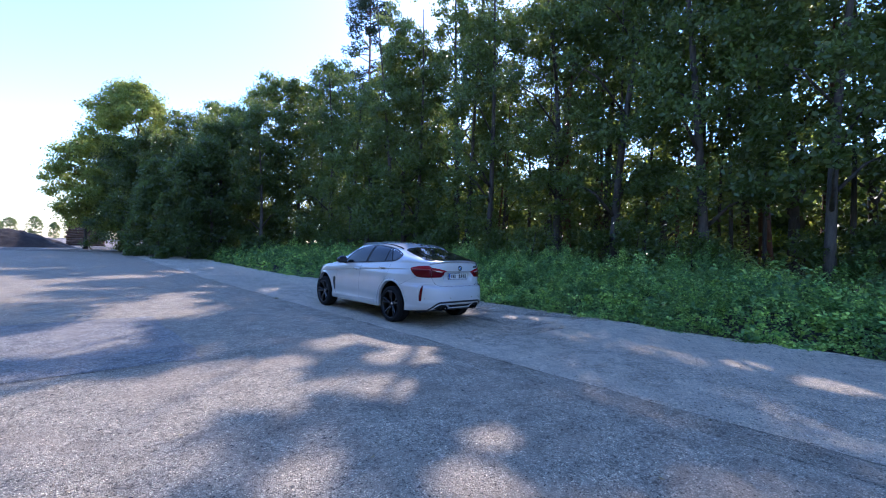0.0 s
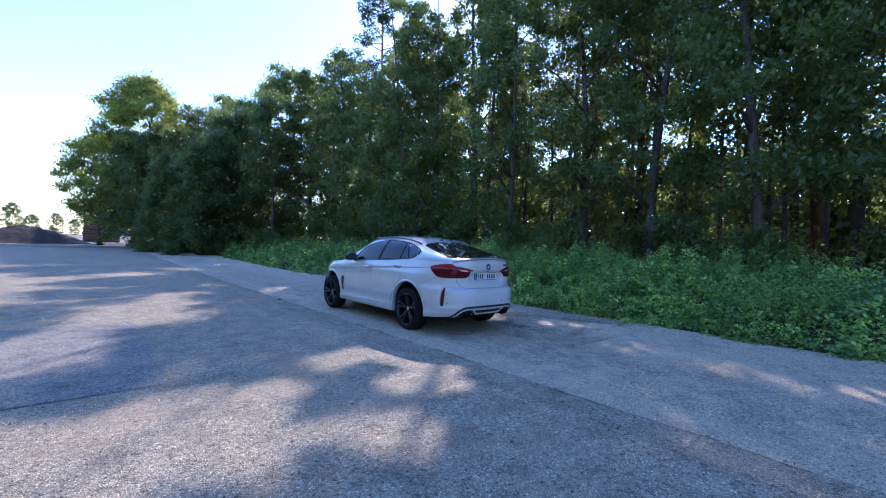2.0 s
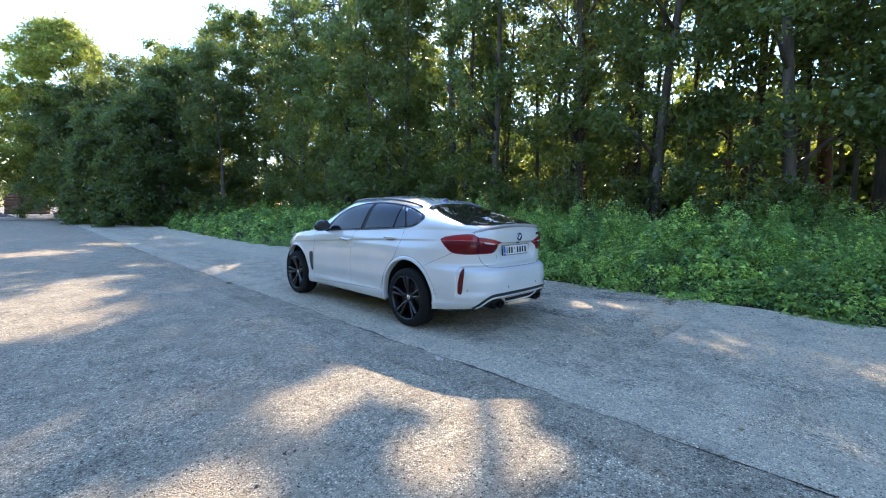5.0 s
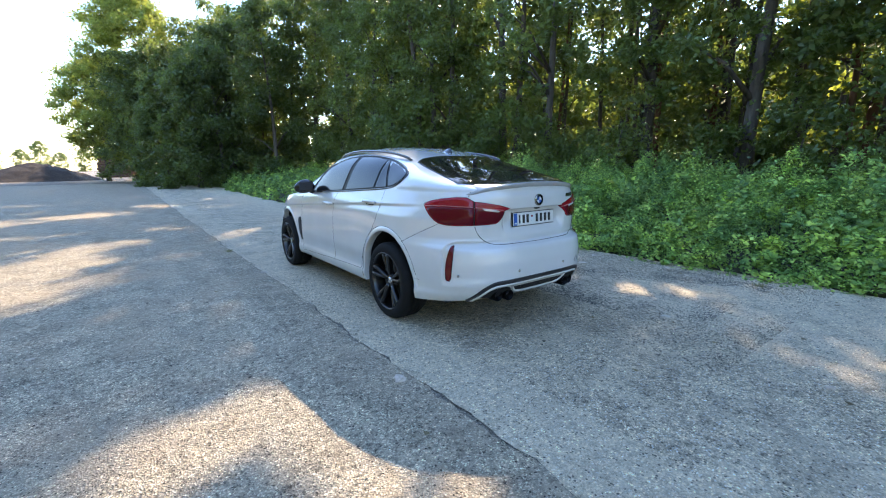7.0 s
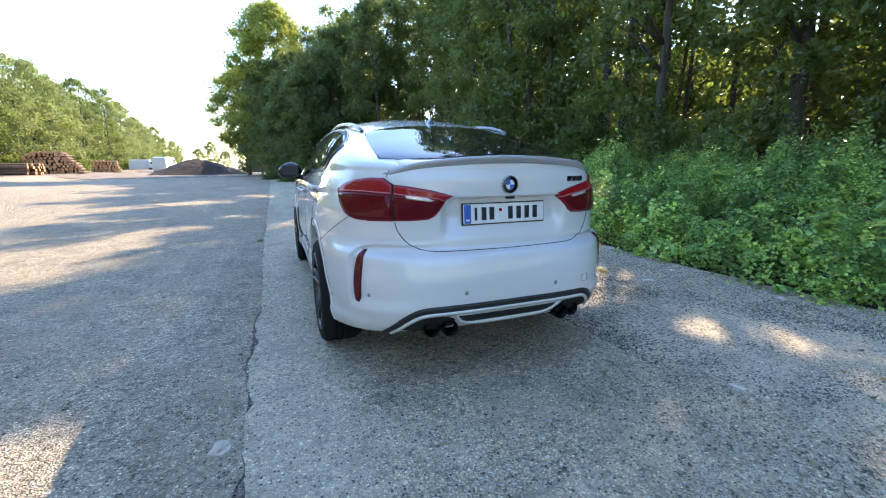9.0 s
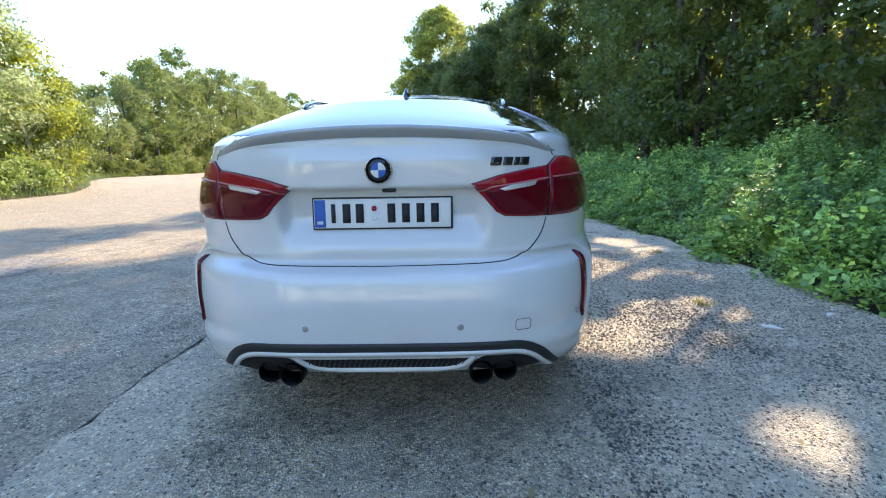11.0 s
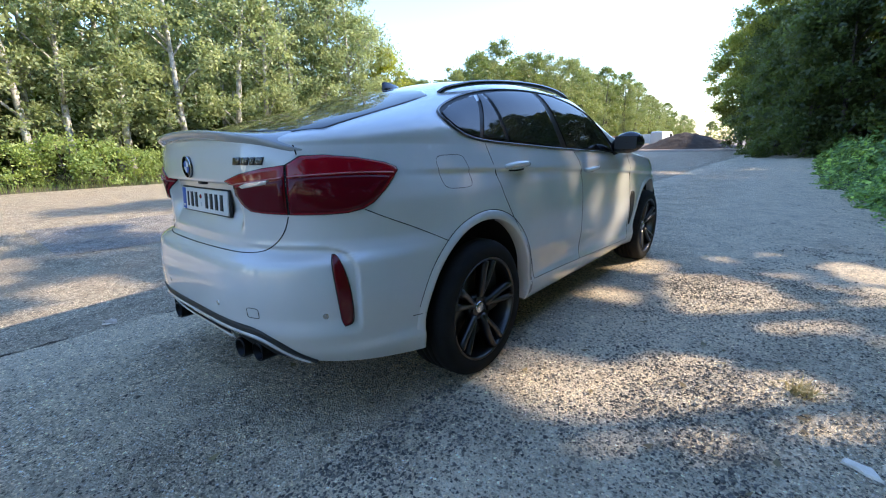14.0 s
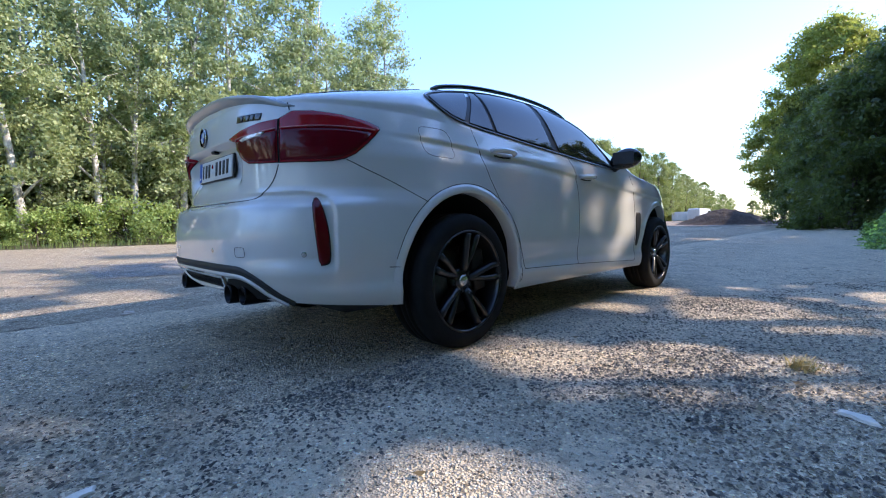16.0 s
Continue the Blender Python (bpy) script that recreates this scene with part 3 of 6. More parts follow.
def stone(x, y, r, flat, seed, label):
    rng = random.Random(seed)
    bm = bmesh.new()
    if flat < 0.3:
        # a broken flake: an uneven slab
        n = 9
        low, top = [], []
        for i in range(n):
            w = 2 * math.pi * i / n + rng.uniform(-0.25, 0.25)
            k = rng.uniform(0.6, 1.2)
            p = Vector((r * 1.35 * k * math.cos(w), r * 0.62 * k * math.sin(w), 0))
            low.append(bm.verts.new(p))
            top.append(bm.verts.new(p * 0.86 + Vector((0, 0, r * flat * rng.uniform(0.7, 1.2)))))
        mid = bm.verts.new((rng.uniform(-0.2, 0.2) * r, 0, r * flat * 1.25))
        for i in range(n):
            j = (i + 1) % n
            bm.faces.new((low[i], low[j], top[j], top[i]))
            bm.faces.new((top[i], top[j], mid))
        z = 0.004
    else:
        bmesh.ops.create_icosphere(bm, subdivisions=2, radius=r)
        for v in bm.verts:
            k = 1 + 0.7 * noise.noise(v.co * (1.3 / r) + Vector((seed, 0, 0)))
            v.co = Vector((v.co.x * k, v.co.y * k * 0.75, v.co.z * k * flat))
        z = 0.004 + r * flat * 0.4
    me = bpy.data.meshes.new("stone")
    bm.to_mesh(me)
    bm.free()
    me.materials.append(M_flake if flat < 0.3 else M_stone)
    thing("stone", label, "stone", pose(x, y, rise(x, y) + z, 0, 0, seed * 47), "stones on the asphalt", data=me)


for i, (x, y, r, flat) in enumerate([(-1.53, -2.61, 0.048, 0.45), (1.13, -3.10, 0.036, 0.2), (2.49, -1.2, 0.052, 0.22), (3.05, -2.2, 0.06, 0.4), (3.1, -1.0, 0.05, 0.35), (2.9, 0.6, 0.045, 0.4), (-1.45, 1.2, 0.04, 0.4), (3.2, 3.4, 0.06, 0.4), (2.6, -2.9, 0.035, 0.4), (0.6, -4.4, 0.025, 0.5), (-3.6, -0.6, 0.03, 0.3), (1.9, 4.6, 0.04, 0.3)]):
    stone(x, y, r, flat, i + 1.3, "pale flat stone on the asphalt" if flat < 0.3 else "small pale lump of stone on the asphalt")


# ---- the car: its skin as a function ----
Y0, Y1, NR, NF, MD = -1.2, 1.2, 3.4, 2.7, 2.6
rear_y = pchip([(0.28, -2.36), (0.34, -2.43), (0.42, -2.49), (0.50, -2.52), (0.62, -2.525), (0.70, -2.515), (0.755, -2.50), (0.785, -2.455), (0.80, -2.435), (0.95, -2.435), (1.08, -2.452), (1.16, -2.452), (1.25, -2.435)])
front_y = pchip([(0.25, 2.22), (0.45, 2.36), (0.7, 2.38), (0.9, 2.30), (1.06, 2.0)])
side_x = pchip([(0.24, 0.92), (0.30, 0.955), (0.37, 0.967), (0.42, 0.958), (0.60, 0.972), (0.80, 0.972), (0.98, 0.968), (1.05, 0.95), (1.13, 0.918), (1.25, 0.87)])
belt_z = pchip([(-2.46, 1.225), (-2.0, 1.225), (-1.4, 1.212), (-0.7, 1.175), (0.3, 1.13), (0.9, 1.095), (1.5, 1.03), (2.0, 0.95), (2.4, 0.86)])
roof_z = pchip([(-2.47, 1.228), (-2.42, 1.262), (-2.30, 1.285), (-2.15, 1.328), (-1.7, 1.449), (-1.25, 1.565), (-0.8, 1.64), (-0.35, 1.665), (0.1, 1.645), (0.4, 1.54), (0.75, 1.33), (1.05, 1.145), (1.5, 1.09), (2.0, 1.0), (2.4, 0.865)])
base_z = pchip([(-2.5, 0.34), (-2.3, 0.32), (-2.0, 0.295), (-1.9, 0.29), (-1.0, 0.265), (0.0, 0.265), (1.0, 0.265), (1.9, 0.27), (2.4, 0.25)])
shoulder_z = pchip([(-2.3, 1.12), (-1.6, 1.095), (-1.1, 1.075), (-0.05, 1.012), (0.8, 0.955), (1.6, 0.90)])
ARCH_R, AXLE, HUB_Z = 0.455, 1.4665, 0.366
ARCH_Z = 0.391


def arch_y(ya):
    """The wheel opening sits a little ahead of the rear axle."""
    return ya + (0.018 if ya < 0 else 0.006)


def corner(z):
    """How square the tail's corner is: the bumper stands out below the fold."""
    return NR + 0.5 * (1 - sstep(0.765, 0.85, z))


def side_w(y, z):
    """Half the width at its full, before the ends round off."""
    w = side_x(z)
    w -= 0.014 * math.exp(-(y / 0.75) ** 2) * sstep(0.30, 0.5, z) * (1 - sstep(0.98, 1.1, z))
    for ya in (-AXLE, AXLE):
        d = math.hypot(y - arch_y(ya), z - ARCH_Z)
        w += 0.013 * math.exp(-((d - 0.42) / 0.13) ** 2) * (1 - sstep(0.95, 1.1, z))
    dz = shoulder_z(y) - z
    w -= 0.017 * sstep(-0.010, 0.020, dz) * math.exp(-max(0.0, dz) / 0.11) * sstep(-2.05, -1.6, y) * (1 - sstep(1.2, 1.8, y))
    return w


def recess(angle, z):
    """How far the bumper's face stands back inside the fold that runs round the reflectors."""
    a = abs(angle)
    rr = (max(0.0, (a - 44.5) / 10.9) ** 3 + max(0.0, (z - 0.70) / 0.118) ** 3) ** (1 / 3)
    return 0.024 * (1 - sstep(0.955, 1.03, rr)) * sstep(22, 47, a) * sstep(0.45, 0.54, z)


def shoulder(t, y):
    """Half the width of the cabin at a share t of its height."""
    flat = 0.05 * sstep(-1.75, -1.2, y) * (1 - sstep(0.4, 0.8, y))
    return max(0.0, 1 - t ** MD) ** (1 / MD) - flat * math.sin(math.pi * min(1.0, t / 0.8))


def half_width(y, z):
    w = side_w(y, z)
    if y < Y0:
        t = min(1.0, (Y0 - y) / (Y0 - rear_y(z)))
        w *= (1 - t ** corner(z)) ** (1 / corner(z))
    elif y > Y1:
        t = min(1.0, (y - Y1) / (front_y(z) - Y1))
        w *= (1 - t ** NF) ** (1 / NF)
    return w


def hollow(x, z):
    """The recess of the tailgate round the plate."""
    a = 1 - sstep(0.345, 0.415, abs(x))
    return 0.052 * a * sstep(0.83, 0.97, z) * (1 - sstep(1.066, 1.076, z))


def wrap(s, v):
    """The lower body. s: 0 at the middle of the tail, 1 at the rear corner's end, 2 at the front corner's start, 3 at the nose."""
    def at(z):
        if s <= 1:
            w = s * math.pi / 2
            y = Y0 - (Y0 - rear_y(z)) * abs(math.cos(w)) ** (2 / corner(z))
            return side_w(y, z) * math.sin(w) ** (2 / corner(z)), y
        if s < 2:
            y = Y0 + (Y1 - Y0) * (s - 1)
            return side_w(y, z), y
        w = (3 - s) * math.pi / 2
        y = Y1 + (front_y(z) - Y1) * abs(math.cos(w)) ** (2 / NF)
        return side_w(y, z) * abs(math.sin(w)) ** (2 / NF), y
    y = at(0.7)[1]
    z = base_z(y) + (belt_z(at(1.0)[1]) - base_z(y)) * v
    x, y = at(z)
    if s >= 1:
        return Vector((x, y, z))
    a = math.atan2(x, -1.6 - y)
    d = recess(math.degrees(a), z)
    return Vector((x - d * math.sin(a), y + d * math.cos(a) + hollow(x, z), z))


def on_side(y, z):
    """The right flank, at a length and a height: below the belt or above it."""
    zb = belt_z(y)
    if z <= zb:
        return Vector((half_width(y, z), y, z))
    t = min(1.0, (z - zb) / max(1e-4, roof_z(y) - zb))
    return Vector((half_width(y, zb) * shoulder(t, y), y, z))


def on_tail(angle, z):
    """The tail, at an angle in degrees outwards from the car's middle line, and a height."""
    a = radians(angle)
    lo, hi = 0.2, 1.6
    for _ in range(22):
        r = (lo + hi) / 2
        x, y = r * math.sin(abs(a)), -1.6 - r * math.cos(a)
        inside = y > rear_y(z) and x < half_width(y, z)
        lo, hi = (r, hi) if inside else (lo, r)
    lo -= recess(angle, z)
    x, y = lo * math.sin(a), -1.6 - lo * math.cos(a)
    return Vector((x, y + hollow(x, z), z))


def on_back(x, z):
    """The tail, at a distance from the middle line and a height."""
    y = rear_y(z)
    for _ in range(4):
        t = (1 - min(1.0, abs(x) / side_w(y, z)) ** corner(z)) ** (1 / corner(z))
        y = Y0 - t * (Y0 - rear_y(z))
    a = math.atan2(abs(x), -1.6 - y)
    return Vector((x, y + hollow(x, z) + recess(math.degrees(a), z) * math.cos(a), z))


def on_top(x, y):
    zb, zr = belt_z(y), roof_z(y)
    t = min(1.0, abs(x) / max(1e-4, half_width(y, zb)))
    lo, hi = 0.0, 1.0
    for _ in range(24):
        k = (lo + hi) / 2
        lo, hi = (k, hi) if shoulder(k, y) > t else (lo, k)
    return Vector((x, y, zb + (zr - zb) * lo))


def lifted(surf, u, v, lift, out):
    """A point of the skin, moved along its normal by lift. out: roughly outwards."""
    e = 0.004
    eu = 0.25 if surf is on_tail else e
    a, b = surf(u + eu, v) - surf(u - eu, v), surf(u, v + e) - surf(u, v - e)
    n = a.cross(b)
    n = n.normalized() if n.length > 1e-9 else Vector(out)
    if n.dot(Vector(out)) < 0:
        n = -n
    return surf(u, v) + n * lift


def panel(poly, surf, out, lift=0.004, sunk=0.012, rings=(0.97, 0.8, 0.6, 0.4, 0.2), step=0.03, mirror=False, centre=None, bulge=0.0):
    """A panel that lies on the skin inside a polygon of its two coordinates, with a turned-down edge."""
    pts = resample(poly, step)
    cu, cv = centre or (sum(p[0] for p in pts) / len(pts), sum(p[1] for p in pts) / len(pts))
    n = len(pts)
    vs, fs = [], []
    for k, (sc, off) in enumerate([(1.0, -sunk), (1.0, lift * 0.7)] + [(r, lift + bulge * (1 - r)) for r in rings]):
        for u, v in pts:
            vs.append(lifted(surf, cu + (u - cu) * sc, cv + (v - cv) * sc, off, out))
        if k:
            for i in range(n):
                j = (i + 1) % n
                fs.append(((k - 1) * n + i, (k - 1) * n + j, k * n + j, k * n + i))
    vs.append(lifted(surf, cu, cv, lift + bulge, out))
    k = len(rings) + 1
    fs += [(k * n + i, k * n + (i + 1) % n, len(vs) - 1) for i in range(n)]
    if mirror:
        vs, fs = [Vector((-p.x, p.y, p.z)) for p in vs], [f[::-1] for f in fs]
    bm = bmesh.new()
    bv = [bm.verts.new(p) for p in vs]
    for f in fs:
        bm.faces.new([bv[i] for i in f])
    bmesh.ops.recalc_face_normals(bm, faces=bm.faces)
    bm.verts.index_update()
    res = [v.co.copy() for v in bm.verts], [[v.index for v in f.verts] for f in bm.faces]
    bm.free()
    return res


def seam(line, surf, out, r=0.003, lift=0.0, n=6, step=0.03, mirror=False):
    pts = [lifted(surf, u, v, lift, out) for u, v in resample(softened(line), step, False)]
    if mirror:
        pts = [Vector((-p.x, p.y, p.z)) for p in pts]
    return tube(pts, r, n)


def ribbon(line, surf, out, width, lift=0.006, sunk=0.01, step=0.03, mirror=False):
    """A flat band of the given width along a line on the skin."""
    mid = resample(softened(line), step, False)
    vs, fs = [], []
    for i, (u, v) in enumerate(mid):
        p, q = Vector(mid[max(i - 1, 0)]), Vector(mid[min(i + 1, len(mid) - 1)])
        d = (q - p).normalized()
        nrm = Vector((-d.y, d.x)) * (width / 2)
        for off, k in ((-sunk, 1), (lift, 1), (lift, -1), (-sunk, -1)):
            vs.append(lifted(surf, u + nrm.x * k, v + nrm.y * k, off, out))
    for i in range(len(mid) - 1):
        for k in range(3):
            fs.append((i * 4 + k, i * 4 + k + 1, i * 4 + k + 5, i * 4 + k + 4))
    if mirror:
        vs, fs = [Vector((-p.x, p.y, p.z)) for p in vs], [f[::-1] for f in fs]
    return vs, fs


def body_mesh():
    ss = sorted(set([i / 150 for i in range(151)] + [1 + i / 96 for i in range(97)] + [2 + i / 30 for i in range(31)]))
    lev = [i / 112 for i in range(113)]
    sec = [i / 32 for i in range(1, 33)]
    rows = []
    for s in ss:
        col = [wrap(s, v) for v in lev]
        x, y, zb = col[-1]
        zr = max(roof_z(y), zb + 0.001)
        for k in sec:
            w = k * math.pi / 2
            t = min(1.0, math.sin(w) ** (2 / MD))
            col.append(Vector((x * (shoulder(t, y) if k < 1 else 0.0), y, zb + (zr - zb) * t)))
        rows.append(col)
    nv = len(rows[0])
    bm = bmesh.new()
    for sgn in (1, -1):
        grid = [[bm.verts.new((sgn * p.x, p.y, p.z)) for p in col] for col in rows]
        cut = {}
        for i, col in enumerate(rows):
            for j in range(len(lev)):
                p = col[j]
                for ya in (-AXLE, AXLE):
                    d = math.hypot(p.y - arch_y(ya), p.z - ARCH_Z)
                    if d < ARCH_R:
                        cut[i, j] = (ya, d)
        for i in range(len(rows) - 1):
            for j in range(nv - 1):
                c4 = [(i, j), (i + 1, j), (i + 1, j + 1), (i, j + 1)]
                if all(c in cut for c in c4):
                    continue
                vs = [grid[a][b] for a, b in c4]
                bm.faces.new(vs if sgn > 0 else vs[::-1])
        for (i, j), (ya, d) in cut.items():
            v = grid[i][j]
            k = ARCH_R / max(d, 1e-3)
            y, z = arch_y(ya) + (v.co.y - arch_y(ya)) * k, ARCH_Z + (v.co.z - ARCH_Z) * k
            z = max(z, base_z(y))
            v.co = Vector((sgn * half_width(y, z), y, z))
    bmesh.ops.remove_doubles(bm, verts=bm.verts, dist=0.0006)
    loose = [v for v in bm.verts if not v.link_faces]
    bmesh.ops.delete(bm, geom=loose, context="VERTS")
    bmesh.ops.recalc_face_normals(bm, faces=bm.faces)
    me = bpy.data.meshes.new("body")
    bm.to_mesh(me)
    bm.free()
    me.materials.append(M_paint)
    me.polygons.foreach_set("use_smooth", [True] * len(me.polygons))
    return me


def arch_trim(ya, side):
    """The raised lip round a wheel opening, with a return into the well."""
    vs, fs = [], []
    a0, a1, n = -14, 194, 40
    prof = ((ARCH_R + 0.041, -0.005), (ARCH_R + 0.0395, 0.0006), (ARCH_R + 0.010, 0.0016), (ARCH_R - 0.004, 0.001), (ARCH_R - 0.007, -0.003), (ARCH_R - 0.008, -0.07))
    for i in range(n + 1):
        w = radians(a0 + (a1 - a0) * i / n)
        for r, off in prof:
            y, z = arch_y(ya) + r * math.cos(w), ARCH_Z + r * math.sin(w)
            zz = max(z, base_z(y) + 0.004)
            vs.append(Vector((side * (half_width(y, zz) + off), y, zz)))
    m = len(prof)
    for i in range(n):
        for k in range(m - 1):
            f = (i * m + k, i * m + k + 1, (i + 1) * m + k + 1, (i + 1) * m + k)
            fs.append(f if side < 0 else f[::-1])
    return vs, fs


def well(ya, side):
    vs, fs = [], []
    n = 28
    for x in (0.93, 0.52):
        for i in range(n + 1):
            w = radians(-10 + 200 * i / n)
            vs.append(Vector((side * x, arch_y(ya) + (ARCH_R + 0.006) * math.cos(w), ARCH_Z + (ARCH_R + 0.006) * math.sin(w))))
    for i in range(n):
        fs.append((i, i + 1, n + 2 + i, n + 1 + i))
    fs.append(tuple(range(n + 1, 2 * n + 2)))
    return vs, fs


def spoke(turn):
    """One arm of a double spoke, twisted a little, from hub to rim."""
    vs, fs = [], []
    for i in range(7):
        t = i / 6
        r = 0.055 + t * 0.202
        w = 0.017 - 0.004 * t + 0.007 * t * t
        bend = radians(3) * math.sin(t * math.pi) + radians(5.0) * t
        x = -0.026 + 0.040 * t ** 0.8
        cy, cz = math.cos(bend), math.sin(bend)
        for dx, dw in ((0.0, -w), (0.014, -w * 0.45), (0.010, w * 0.5), (-0.004, w), (-0.04, w * 0.9), (-0.04, -w * 0.9)):
            vs.append((x + dx, r * cy - dw * cz, r * cz + dw * cy))
    for i in range(6):
        for k in range(6):
            k2 = (k + 1) % 6
            fs.append((i * 6 + k, i * 6 + k2, i * 6 + 6 + k2, i * 6 + 6 + k))
    fs += [(5, 4, 3, 2, 1, 0), (36, 37, 38, 39, 40, 41)]
    return moved((vs, fs), pose(0, 0, 0, turn, 0, 0))


def wheel(car, side, ya, width, spin):
    """x of the wheel's own frame points outwards; its face is the outer side."""
    hub_x = 0.966
    tw = width / 2
    m = pose(side * hub_x, ya, HUB_Z, 0, 0, 0 if side > 0 else 180) @ pose(0, 0, 0, spin, 0, 0)
    c = 0.025 - tw
    rim_v = lathe([(0.272, 0.012), (0.276, 0.022), (0.270, 0.026), (0.262, 0.016), (0.258, -0.02), (0.245, -0.06), (0.24, 2 * c + 0.02), (0.262, 2 * c)], 60)
    w = part("wheel", mesh_of("wheel", *rim_v, M_rim), car, "black alloy wheel with paired spokes")
    w.matrix_local = m
    R = 0.366
    prof = [(0.268, 0.018), (0.285, 0.024), (0.315, 0.026), (0.338, 0.021), (0.353, 0.008), (R - 0.004, -0.008), (R, -0.024)]
    for g in (0.25, 0.45, 0.65):
        x = -0.02 + (2 * c + 0.04) * g
        prof += [(R + 0.001, x + 0.008), (R - 0.008, x + 0.006), (R - 0.008, x - 0.006), (R + 0.001, x - 0.008)]
    prof += [(R, 2 * c + 0.035), (R - 0.012, 2 * c + 0.012), (0.34, 2 * c - 0.012), (0.30, 2 * c - 0.02), (0.265, 2 * c)]
    part("tyre", mesh_of("tyre", *lathe(prof, 72), M_rubber), w, "low black tyre")
    for k in range(5):
        for s in (0, 1):
            sp = spoke(0)
            if s:
                sp = [Vector((p[0], p[1], -p[2])) for p in sp[0]], [f[::-1] for f in sp[1]]
            sp = moved(sp, pose(0, 0, 0, 72 * k + (3.4 if s == 0 else -3.4), 0, 0))
            part("spoke", mesh_of("spoke", *sp, M_rim), w)
        nut = moved(tube([(-0.05, 0, 0), (-0.022, 0, 0)], 0.011, 6), pose(0, 0.055 * math.cos(radians(72 * k + 36)), 0.055 * math.sin(radians(72 * k + 36))))
        part("wheel_nut", mesh_of("wheel_nut", *nut, M_rim, False), w)
    part("hub", mesh_of("hub", *lathe([(0.0, -0.024), (0.05, -0.026), (0.072, -0.036), (0.075, -0.08)], 30), M_rim), w)
    part("centre_cap", mesh_of("centre_cap", *lathe([(0.0, -0.014), (0.024, -0.015), (0.033, -0.019), (0.034, -0.03)], 24), M_chrome), w, "pale round centre cap")
    part("brake_disc", mesh_of("brake_disc", *lathe([(0.06, -0.075), (0.19, -0.075), (0.19, -0.10), (0.06, -0.10)], 40), M_steel), w)
    cal = moved(box(0.07, 0.10, 0.24, 0.015), pose(-0.085, 0.17, 0.02))
    part("brake_caliper", mesh_of("brake_caliper", *cal, M_plastic), w)
    return w


def build_car():
    car = thing("car", "white coupe-shaped sports utility car with black wheels, parked on asphalt", "car", pose(0, 0, 0))
    out_r, out_b = (1, 0, 0.1), (0, -1, 0.1)
    body = part("body", body_mesh(), car, "white pearl painted body")
    # the last box is an unseen plate added to block light under the tail
    under = join(moved(box(1.5, 4.2, 0.10, 0.03), pose(0, 0, 0.30)), moved(box(1.1, 1.1, 0.35, 0.05), pose(0, -1.6, 0.46)), moved(box(1.1, 4.0, 0.2, 0.05), pose(0, 0, 0.42)), moved(box(1.2, 0.4, 0.06, 0.02), pose(0, -2.02, 0.345)))
    part("underbody", mesh_of("underbody", *under, M_plastic), car, "dark underbody")
    for side in (1, -1):
        mir = side < 0
        for ya in (-AXLE, AXLE):
            part("wheel_arch", mesh_of("wheel_arch", *arch_trim(ya, side), M_paint), car, "white wheel arch trim")
            part("wheel_well", mesh_of("wheel_well", *well(ya, side), M_gap), car)
        wheel(car, side, -AXLE, 0.285, 9 if side > 0 else 20)
        wheel(car, side, AXLE, 0.265, 30)
        # side windows
        dlo = [(0.54, 1.122), (0.25, 1.136), (-0.58, 1.178), (-1.14, 1.214), (-1.32, 1.226), (-1.47, 1.248), (-1.565, 1.288), (-1.612, 1.335), (-1.60, 1.368), (-1.50, 1.410), (-1.25, 1.482), (-0.95, 1.532), (-0.6, 1.553), (-0.3, 1.545), (-0.05, 1.505), (0.15, 1.445), (0.33, 1.36), (0.47, 1.24)]
        part("window_surround", mesh_of("window_surround", *panel(dlo, on_side, out_r, 0.002, 0.012, (0.985, 0.8, 0.6, 0.4, 0.2), 0.06, mir, (-0.55, 1.33)), M_pillar), car, "black window surround")
        panes = {
            "front_side_window": [(-0.385, 1.184), (0.10, 1.158), (0.46, 1.140), (0.42, 1.235), (0.29, 1.348), (0.12, 1.432), (-0.07, 1.490), (-0.28, 1.527), (-0.462, 1.536)],
            "rear_side_window": [(-0.475, 1.191), (-0.535, 1.536), (-0.7, 1.532), (-0.93, 1.515), (-1.085, 1.493), (-1.09, 1.228)],
            "fixed_side_window": [(-1.125, 1.231), (-1.115, 1.488), (-1.15, 1.482), (-1.335, 1.243)],
            "quarter_window": [(-1.372, 1.249), (-1.195, 1.472), (-1.42, 1.418), (-1.575, 1.362), (-1.582, 1.335), (-1.545, 1.296), (-1.46, 1.263)]}
        for name, poly in panes.items():
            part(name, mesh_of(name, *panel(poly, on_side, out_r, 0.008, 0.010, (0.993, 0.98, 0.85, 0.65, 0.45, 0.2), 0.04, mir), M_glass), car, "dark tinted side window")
        part("window_trim", mesh_of("window_trim", *seam(dlo + [dlo[0]], on_side, out_r, 0.0075, 0.003, 6, 0.05, mir), M_black), car, "black gloss window trim")
